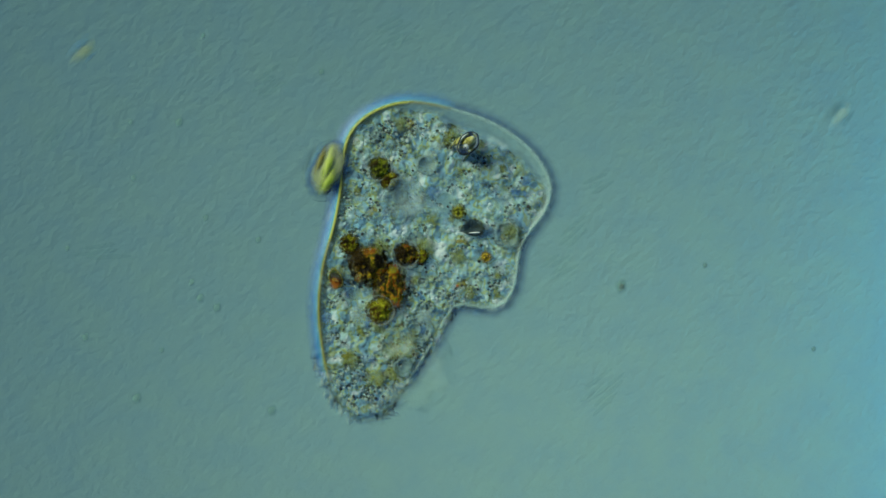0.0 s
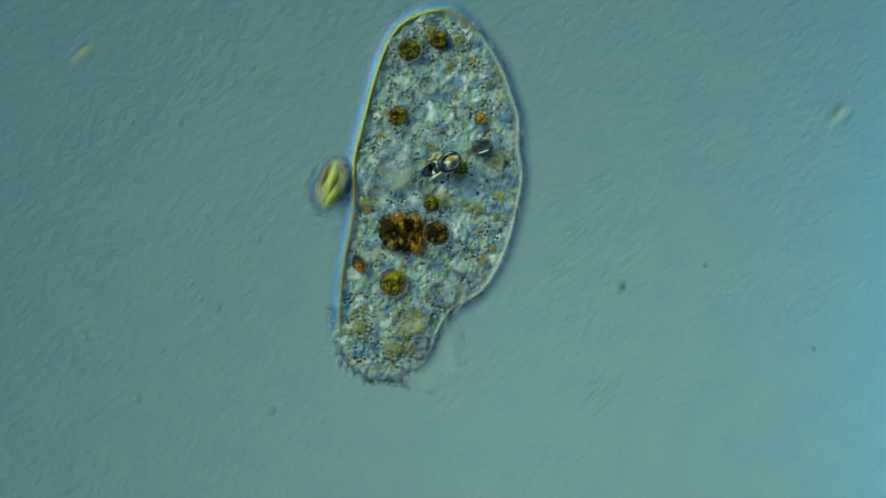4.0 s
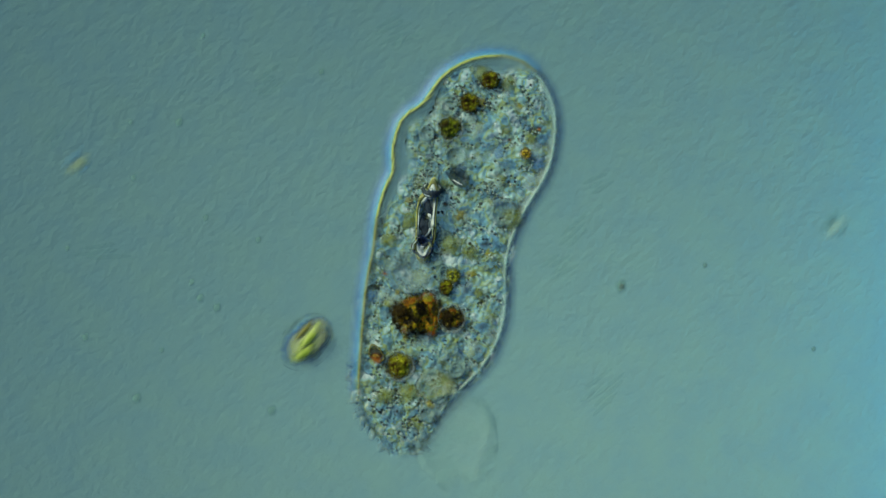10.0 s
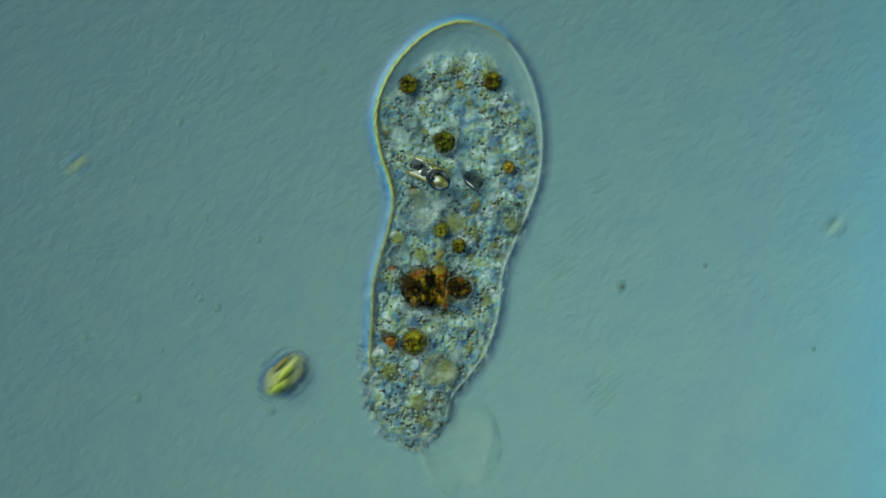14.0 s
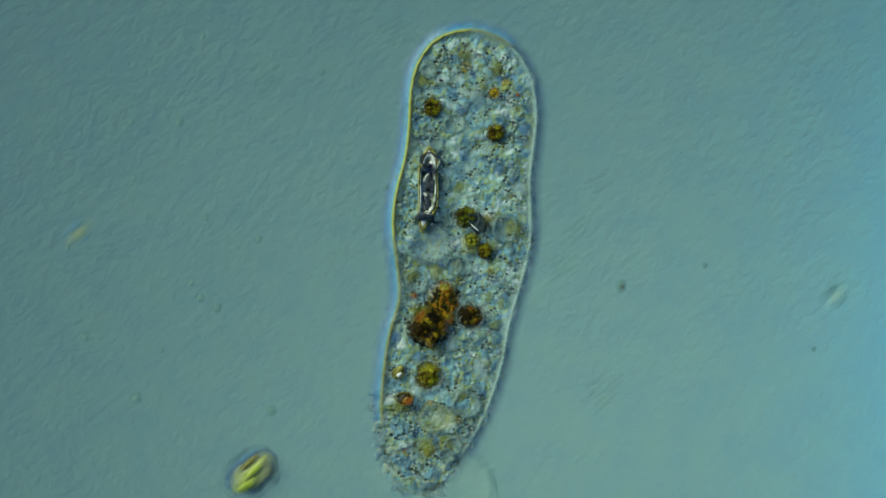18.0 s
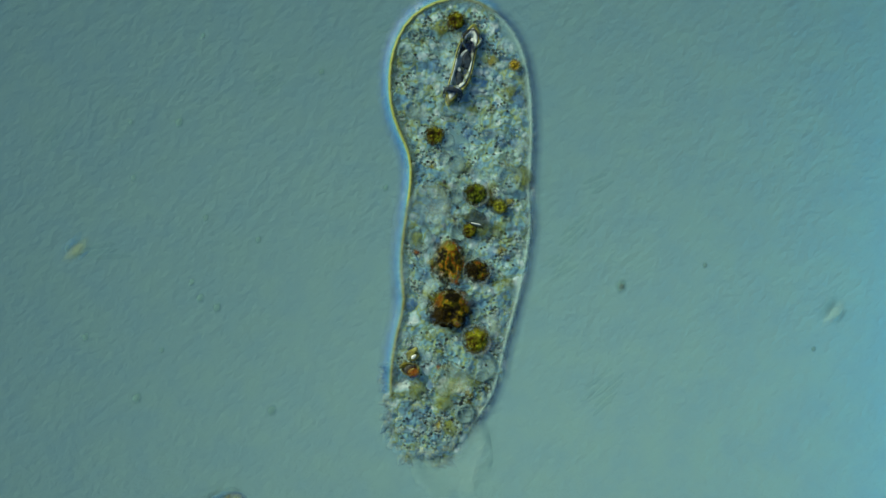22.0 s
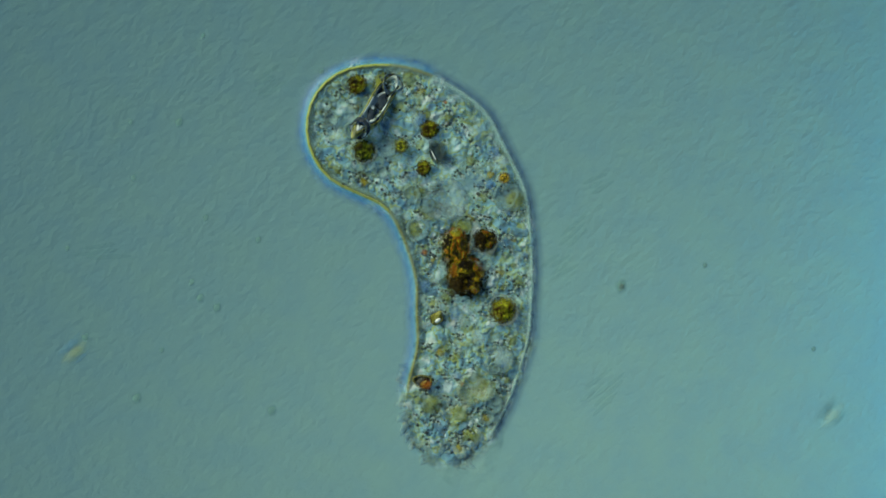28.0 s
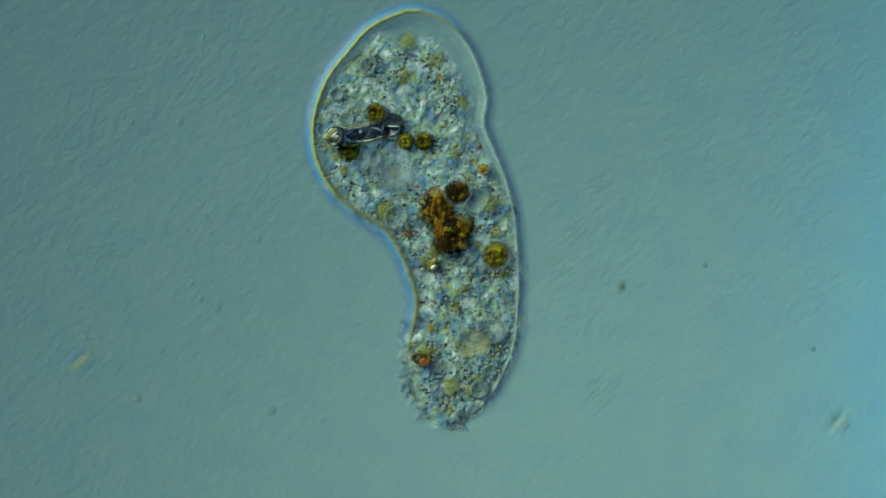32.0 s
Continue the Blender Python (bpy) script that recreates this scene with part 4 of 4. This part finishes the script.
    shape(14.5, (705, 780), [(670, 730), (660, 680), (658, 620), (662, 560), (665, 495), (685, 430), (698, 370), (690, 320), (672, 270), (670, 220), (690, 160), (715, 100), (755, 55), (800, 33), (830, 30)],
          [(875, 45), (912, 80), (938, 130), (950, 190), (955, 250), (955, 310), (938, 370), (915, 430), (890, 490), (885, 550), (868, 610), (840, 660), (800, 710), (790, 760), (755, 790)], 36)
    shape(16.5, (715, 802), [(680, 750), (668, 690), (668, 620), (672, 540), (690, 480), (703, 420), (690, 350), (683, 300), (692, 240), (712, 190), (725, 140), (730, 90), (755, 40), (795, 14), (830, 8)],
          [(870, 22), (905, 55), (930, 110), (942, 170), (940, 240), (942, 310), (938, 380), (922, 440), (900, 500), (890, 560), (872, 620), (845, 680), (815, 720), (800, 760), (770, 795)], 6)
    shape(18, (730, 872), [(690, 825), (676, 730), (680, 660), (690, 590), (708, 530), (704, 470), (696, 400), (702, 340), (718, 280), (725, 220), (728, 160), (742, 110), (775, 70), (830, 55)],
          [(880, 68), (915, 95), (940, 140), (950, 200), (945, 260), (938, 320), (940, 380), (938, 440), (920, 510), (900, 580), (890, 640), (868, 710), (840, 770), (810, 815), (785, 855)])
    shape(19, (735, 875), [(690, 830), (684, 760), (690, 690), (698, 620), (715, 560), (714, 500), (705, 430), (712, 360), (722, 300), (728, 240), (725, 180), (735, 120), (765, 78), (815, 57)],
          [(865, 65), (905, 92), (930, 130), (945, 190), (948, 250), (940, 310), (935, 370), (942, 430), (930, 510), (905, 570), (895, 640), (872, 710), (845, 780), (815, 830), (790, 865)])
    shape(20.5, (745, 855), [(700, 820), (690, 760), (688, 700), (692, 640), (708, 570), (715, 520), (708, 460), (712, 400), (722, 340), (728, 290), (720, 240), (706, 190), (705, 140), (730, 90), (775, 55), (825, 42)],
          [(870, 52), (910, 85), (938, 130), (945, 190), (946, 250), (945, 310), (940, 370), (945, 410), (935, 470), (920, 540), (900, 600), (888, 660), (870, 720), (835, 780), (805, 825)])
    shape(21.8, (745, 828), [(700, 790), (692, 730), (692, 670), (700, 600), (715, 540), (710, 490), (712, 430), (720, 370), (727, 310), (722, 270), (702, 220), (693, 170), (695, 110), (713, 60), (750, 22), (800, 3)],
          [(850, 10), (890, 40), (925, 90), (938, 150), (942, 220), (940, 290), (935, 350), (940, 400), (930, 470), (915, 540), (895, 610), (885, 660), (868, 710), (835, 760), (805, 805)])
    shape(22.4, (745, 806), [(705, 760), (697, 705), (693, 655), (698, 605), (714, 545), (713, 490), (713, 430), (722, 370), (728, 310), (720, 265), (702, 225), (686, 185), (681, 145), (684, 105), (700, 58), (728, 20), (785, -4)],
          [(845, 5), (885, 30), (912, 70), (930, 130), (938, 200), (938, 280), (935, 350), (934, 400), (928, 460), (912, 530), (894, 600), (881, 650), (862, 700), (835, 738), (805, 778)])
    shape(23, (745, 800), [(700, 760), (695, 700), (700, 640), (705, 590), (720, 545), (715, 490), (715, 430), (728, 370), (730, 310), (705, 260), (675, 210), (662, 160), (662, 110), (680, 60), (715, 22), (770, 0)],
          [(830, 10), (870, 35), (905, 75), (925, 120), (935, 190), (938, 260), (935, 330), (935, 390), (930, 460), (915, 530), (905, 590), (890, 650), (870, 700), (835, 740), (805, 780)])
    shape(24, (770, 928), [(705, 870), (703, 790), (705, 740), (722, 690), (720, 630), (720, 570), (730, 510), (735, 470), (715, 420), (685, 380), (650, 335), (630, 290), (632, 240), (650, 195), (690, 150), (750, 133)],
          [(800, 145), (850, 185), (890, 235), (918, 285), (930, 340), (932, 400), (935, 460), (942, 510), (938, 570), (930, 640), (912, 700), (900, 760), (885, 810), (860, 850), (825, 895)])
    shape(25.5, (770, 878), [(725, 825), (715, 760), (718, 700), (735, 660), (730, 600), (735, 540), (740, 490), (735, 450), (710, 400), (675, 360), (635, 330), (600, 290), (588, 240), (592, 190), (618, 155), (660, 135), (720, 132)],
          [(780, 140), (830, 180), (870, 230), (905, 285), (925, 330), (930, 390), (935, 440), (945, 490), (943, 550), (935, 620), (915, 700), (900, 760), (880, 810), (855, 840), (825, 865)])
    shape(28, (785, 820), [(735, 775), (722, 700), (728, 660), (740, 610), (738, 550), (738, 500), (725, 450), (705, 400), (680, 365), (640, 345), (590, 320), (560, 285), (545, 240), (550, 190), (575, 150), (620, 123), (690, 117)],
          [(750, 130), (810, 160), (860, 200), (885, 245), (910, 295), (930, 340), (938, 400), (942, 470), (940, 540), (935, 600), (918, 660), (900, 710), (875, 760), (845, 800)])
    shape(30, (785, 777), [(735, 725), (722, 660), (728, 620), (738, 570), (740, 510), (730, 460), (705, 410), (680, 385), (640, 365), (595, 330), (560, 285), (540, 240), (538, 190), (550, 140), (585, 95), (640, 72), (700, 68)],
          [(755, 85), (800, 120), (835, 165), (865, 215), (890, 270), (910, 320), (925, 380), (930, 440), (932, 510), (928, 580), (915, 640), (895, 690), (870, 720), (835, 755)], 20, 16)
    shape(32, (775, 752), [(735, 695), (722, 640), (728, 590), (738, 540), (728, 490), (705, 440), (680, 405), (640, 380), (595, 345), (565, 295), (555, 250), (558, 200), (580, 140), (615, 95), (655, 50), (710, 25), (740, 22)],
          [(790, 40), (830, 85), (850, 130), (862, 180), (855, 220), (875, 270), (895, 320), (910, 380), (915, 440), (918, 500), (915, 560), (910, 610), (893, 655), (868, 700), (830, 735)], 24, 22)

    walk(AMOEBA, [(t, pose(sx / 1000, -sy / 1000, 0)) for t, sx, sy in STAGE])
    drift(ROD_A, (145, 88, 40))
    drift(ROD_B, (1484, 200, 48))
    alga_rows = [(0, 580, 300, 62), (1, 578, 305, 62), (2.5, 588, 317, 62), (4.5, 583, 340, 60), (5, 580, 541, 58), (6, 583, 558, 55), (7.5, 562, 576, 50), (9, 553, 590, 44), (11, 533, 618, 40), (13, 516, 645, 38),
                 (14.5, 495, 673, 37), (16.5, 464, 742, 36), (17.5, 452, 800, 35), (18, 446, 835, 35), (19, 434, 868, 34), (20, 420, 888, 32), (22, 392, 908, 30), (25, 350, 1120, 25), (32, 300, 1190, 20)]
    walk(ALGA, [(t, pose((x - 784) / 1000, (441 - y) / 1000, 0, 0, 0, a)) for t, x, y, a in alga_rows])

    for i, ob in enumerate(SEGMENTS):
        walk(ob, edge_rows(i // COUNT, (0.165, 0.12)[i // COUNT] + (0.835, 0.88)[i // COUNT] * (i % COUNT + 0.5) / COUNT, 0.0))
    rng = random.Random(11)
    for i, ob in enumerate(PATCHES):
        s, u = 0.03 + 0.94 * ((i * 0.7548777) % 1), (i * 0.5698403) % 1
        walk(ob, float_rows(s, u, 24 if i % 3 == 0 else 30, rng.uniform(0.0, 0.007), i))
    for i, ob in enumerate(RIM_PATCHES):
        s, u = 0.02 + 0.96 * ((i * 0.7548777 + 0.45) % 1), 0.0 if i % 2 else 1.0
        walk(ob, float_rows(s, u, 11 + 8 * rng.random(), rng.uniform(0.0, 0.006), 300 + i))
    for i, ob in enumerate(FINGERS):
        side = 0 if i % 9 else 1
        s = rng.uniform(0.02, 0.21) if side == 0 else rng.uniform(0.02, 0.06)
        walk(ob, edge_rows(side, s, 0.0, rng.uniform(-20, 11), rng.uniform(-40, 40)))
    for i, ob in enumerate(TAIL_BUMPS):
        walk(ob, float_rows(0.01 + 0.15 * ((i * 0.7548777) % 1), (i * 0.5698403) % 1, 4 + 8 * rng.random(), rng.uniform(0.004, 0.010), 700 + i))
    for i, ob in enumerate(LOOSE):
        walk(ob, float_rows(0.05 + 0.90 * ((i * 0.7548777 + 0.3) % 1), (i * 0.5698403 + 0.2) % 1, 9 + 26 * rng.random(), rng.uniform(0.012, 0.016) if i % 11 in (2, 6, 10) else rng.uniform(0.003, 0.011), 100 + i))
    # granules never turn, so their painted highlights keep to the lower right
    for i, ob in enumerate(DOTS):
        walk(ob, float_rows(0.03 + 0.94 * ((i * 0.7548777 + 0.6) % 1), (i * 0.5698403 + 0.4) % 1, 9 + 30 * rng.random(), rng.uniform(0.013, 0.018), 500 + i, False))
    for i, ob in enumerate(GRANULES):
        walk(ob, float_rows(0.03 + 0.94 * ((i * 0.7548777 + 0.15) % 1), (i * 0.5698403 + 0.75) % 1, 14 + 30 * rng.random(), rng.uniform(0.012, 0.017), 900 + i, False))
    for i, ob in enumerate(BUBBLES):
        walk(ob, float_rows((0.24, 0.47, 0.6, 0.76)[i] if i < 4 else 0.08 + 0.86 * ((i * 0.618) % 1), (0.8, 0.1, 0.85, 0.4)[i] if i < 4 else (i * 0.381) % 1, 30 if i < 4 else 20, 0.014, 200 + i))

    track(VEIL_LOBE, 0.0, [(0, 725, 640, 30), (2.5, 735, 615, 30), (4.5, 760, 605, 20), (6, 815, 785, 0), (9, 806, 775, 0), (11.4, 806, 780, 0), (13, 812, 786, 0), (14.5, 812, 794, 0), (16.5, 805, 835, 0),
                           (19, 808, 872, 0), (20.5, 790, 850, 0), (21.8, 795, 810, 0), (23, 805, 785, 0), (25.5, 835, 850, 0), (28, 815, 765, 0), (30, 800, 690, 0), (32, 800, 660, 0)])
    track(BIG, 0.020, [(0, 652, 470, 0), (1, 665, 458, 5), (2, 677, 440, 8), (2.5, 683, 430, 10), (4.5, 712, 410, 10), (6, 722, 610, 10), (7.5, 715, 597, 12), (9, 728, 575, 12), (10.2, 728, 555, 12), (11.4, 733, 535, 12),
                       (12.2, 735, 525, 12), (13, 742, 522, 12), (14.5, 745, 508, 14), (16.5, 748, 527, 25), (18, 758, 580, 40), (19, 770, 592, 48), (20.5, 785, 570, 55), (21.8, 797, 552, 60), (23, 800, 535, 62), (24, 808, 640, 62),
                       (25.5, 820, 578, 62), (28, 825, 490, 70), (30, 820, 430, 75), (32, 800, 415, 80)])
    track(LOBE, 0.015, [(0, 692, 505), (1, 708, 500), (2, 720, 480), (2.5, 722, 470), (4.5, 735, 405), (6, 752, 600), (7.5, 748, 590), (9, 755, 572), (10.2, 755, 552), (11.4, 765, 537), (12.2, 765, 527), (13, 770, 517),
                        (14.5, 778, 507), (16.5, 778, 498), (18, 785, 535), (19, 790, 545), (20.5, 790, 507), (21.8, 795, 472), (23, 798, 450), (24, 808, 560), (25.5, 815, 510), (28, 805, 440), (30, 795, 382), (32, 770, 370)])
    track(BESIDE, 0.021, [(0, 718, 450), (1, 735, 435), (2, 748, 425), (2.5, 755, 415), (4.5, 780, 415), (6, 793, 615), (7.5, 787, 607), (9, 797, 580), (10.2, 800, 560), (11.4, 805, 540), (12.2, 807, 530), (13, 812, 520),
                          (14.5, 815, 510), (16.5, 823, 515), (18, 832, 560), (19, 840, 562), (20.5, 845, 528), (21.8, 845, 488), (23, 838, 465), (24, 845, 575), (25.5, 852, 510), (28, 858, 425), (30, 838, 362), (32, 810, 340)])
    track(SMALL, 0.021, [(0, 745, 455), (1, 760, 420), (2, 765, 388), (2.5, 760, 372), (4.5, 765, 362), (6, 775, 560), (7.5, 770, 545), (9, 782, 530), (10.2, 790, 505), (11.4, 790, 485), (12.2, 800, 478), (13, 805, 460),
                         (14.5, 818, 430), (16.5, 833, 425), (18, 858, 445), (19, 875, 435), (20.5, 830, 465), (21.8, 830, 420), (23, 848, 375), (24, 848, 462), (25.5, 830, 355), (28, 750, 298), (30, 765, 250), (32, 718, 250)])
    track(LOWER, 0.021, [(0, 672, 550), (1, 685, 540), (2, 695, 525), (2.5, 698, 515), (4.5, 695, 500), (6, 697, 690), (7.5, 692, 682), (9, 698, 665), (10.2, 708, 645), (11.4, 717, 630), (12.2, 720, 620), (13, 728, 615),
                         (14.5, 735, 605), (16.5, 742, 607), (18, 758, 665), (19, 788, 675), (20.5, 813, 652), (21.8, 838, 612), (23, 862, 580), (24, 872, 683), (25.5, 885, 628), (28, 890, 550), (30, 890, 480), (32, 877, 452)])
    track(FRONT, 0.021, [(0, 690, 320), (1, 718, 275), (2, 755, 238), (2.5, 777, 178), (4.5, 778, 60), (6, 800, 245), (7.5, 798, 242), (8.3, 830, 225), (9, 860, 190), (10.2, 868, 140), (11.4, 862, 140), (12.2, 860, 155),
                         (13, 863, 165), (14.5, 877, 135), (16.5, 890, 157), (18, 877, 235), (19, 860, 237), (20.5, 850, 178), (21.8, 822, 45), (23, 740, 55), (24, 735, 195), (25.5, 735, 212), (28, 760, 230), (30, 742, 252), (32, 750, 250)])
    track(GREENISH, 0.021, [(0, 672, 298), (1, 695, 265), (2, 722, 218), (2.5, 738, 150), (4.5, 722, 90), (6, 722, 308), (7.5, 740, 295), (9, 793, 237), (10.2, 797, 227), (11.4, 785, 222), (12.2, 778, 230), (13, 780, 242),
                            (14.5, 790, 262), (16.5, 800, 313), (18, 825, 385), (19, 832, 405), (20.5, 842, 402), (21.8, 843, 360), (23, 828, 270), (24, 812, 340), (25.5, 768, 287), (28, 645, 268), (30, 620, 250), (32, 618, 268)])
    track(THIRD, 0.021, [(0, 617, 432), (1, 632, 415), (2, 662, 375), (2.5, 668, 342), (4.5, 716, 178), (6, 730, 357), (7.5, 745, 325), (9, 793, 285), (10.2, 832, 175), (11.4, 792, 170), (12.2, 788, 180), (13, 725, 168),
                         (14.5, 724, 138), (16.5, 772, 73), (18, 765, 190), (19, 768, 243), (20.5, 762, 280), (21.8, 765, 250), (23, 805, 195), (24, 767, 248), (25.5, 700, 195), (28, 632, 150), (30, 650, 180), (32, 665, 200)])
    track(CHIP, 0.022, [(0, 595, 493, -60), (1, 605, 487, -60), (2, 617, 480, -45), (2.5, 624, 472, -45), (4.5, 638, 468, -50), (6, 648, 667, -50), (7.5, 648, 657, -50), (9, 655, 636, -50), (10.2, 668, 625, -48),
                        (11.4, 675, 617, -48), (12.2, 677, 610, -45), (13, 683, 605, -40), (14.5, 692, 600, -20), (16.5, 705, 635, 0), (18, 715, 705, 10), (19, 728, 718, 10)]
          + [(20.5, 722, 690, 0), (21.8, 725, 660, 0), (23, 733, 643, -20), (24, 737, 768, -20), (25.5, 742, 717, -10), (28, 748, 675, 0), (30, 757, 638, 0), (32, 745, 635, 0)])
    track(GLINT, 0.022, [(0, 652, 470), (2.5, 683, 430), (4.5, 712, 410), (6, 722, 610), (9, 728, 575), (11.4, 733, 535), (14.5, 745, 512), (16.5, 730, 560), (18, 705, 660), (19, 718, 690), (20.5, 722, 657), (21.8, 727, 636), (23, 763, 602),
                         (24, 774, 708), (25.5, 764, 665), (28, 773, 564), (30, 780, 482), (32, 765, 470)])
    track(LENS, 0.022, [(0, 838, 403, -5), (1, 843, 388, -5), (2, 858, 365, 10), (2.5, 862, 348, 10), (4.5, 845, 235, 15), (6, 823, 388, 35), (7.5, 803, 357, 35), (9, 803, 343, 20), (10.2, 815, 310, -40), (11.4, 822, 300, -40),
                        (13, 838, 315, -40), (14.5, 838, 325, -50), (16.5, 845, 310, -50), (18, 845, 395, -50)]
          + [(19, 855, 400, -60), (20.5, 845, 435, -40), (21.8, 843, 400, -20), (23, 850, 335, -20), (24, 860, 418, 0), (25.5, 855, 360, 20), (28, 775, 270, -70), (30, 690, 240, -30), (32, 695, 215, -10)])
    track(SHELL_ROD, 0.021, [(0, 812, 275, 50, 66), (1, 795, 265, 50, 64), (2, 785, 290, 80, 70), (2.5, 778, 290, 80, 70), (4.5, 755, 312, 20, 45), (6, 748, 510, 20, 68), (7.5, 745, 470, 60, 72), (8.3, 748, 450, 70, 50),
                             (9, 748, 435, 72, 18), (10.2, 758, 390, 82, 5), (11.4, 775, 365, 48, 8), (12.2, 775, 335, 28, 8), (13, 780, 332, 10, 8), (14, 737, 297, -30, 42), (14.5, 735, 290, -36, 46)]
          + [(16.5, 735, 285, -70, 38), (17, 741, 290, -80, 34), (18, 757, 330, -95, 5), (19, 793, 320, -108, 5), (20.5, 800, 270, -101, 5), (21.8, 823, 124, -110, 5), (23, 765, 110, -80, 10), (24, 702, 230, -62, 20), (25.5, 652, 215, -60, 20),
             (26.8, 657, 190, -92, 22), (28, 670, 182, -124, 22), (28.8, 660, 193, -155, 20), (30, 652, 200, -178, 18), (32, 652, 235, -172, 20)])
    track(EXTRA, 0.022, [(0, 812, 375), (1, 800, 400), (2, 828, 350), (4.5, 815, 295), (6, 815, 490), (7.5, 810, 490), (9, 808, 500), (10.2, 800, 485), (11.4, 785, 470), (12.2, 770, 450), (13, 768, 432), (14.5, 790, 400),
                         (16.5, 800, 375), (18, 835, 425), (19, 848, 452), (20.5, 893, 412), (21.8, 885, 370), (23, 886, 362), (24, 890, 440), (25.5, 835, 322), (28, 710, 258), (30, 722, 228), (32, 718, 250)])
    track(SECOND, 0.022, [(0, 860, 455), (1, 870, 430), (2, 885, 395), (2.5, 888, 378), (4.5, 845, 170), (6, 850, 345), (7.5, 900, 350), (9, 930, 275), (10.2, 930, 272), (11.4, 922, 283), (13, 915, 285), (14.5, 890, 305),
                          (16.5, 850, 205), (18, 875, 165), (19, 890, 190), (20.5, 915, 182), (21.8, 912, 120), (23, 905, 138), (24, 900, 312), (25.5, 903, 332), (28, 892, 315), (30, 872, 310), (32, 855, 300)])
    track(BUBBLE, 0.022, [(0, 715, 350), (1, 728, 360), (2, 715, 345), (4.5, 690, 295), (6, 675, 485), (7.5, 690, 495), (9, 695, 495), (10.2, 730, 475), (11.4, 740, 440), (12.2, 735, 420), (13, 740, 400), (14.5, 745, 375),
                          (16.5, 768, 430), (18, 760, 430), (19, 765, 425), (20.5, 755, 420), (21.8, 760, 372), (23, 772, 340), (24, 797, 445), (25.5, 797, 412), (28, 790, 355), (30, 740, 315), (32, 697, 300)])
    track(VESICLE, 0.022, [(0, 700, 610), (2.5, 715, 610), (4.5, 725, 555), (6, 750, 735), (7.5, 750, 720), (9, 760, 695), (13, 775, 660), (16.5, 770, 690), (19, 775, 745), (20.5, 785, 720), (21.8, 795, 682), (23, 810, 670), (24, 820, 790),
                           (25.5, 832, 758), (28, 840, 690), (30, 840, 640), (32, 832, 610)])


motions()
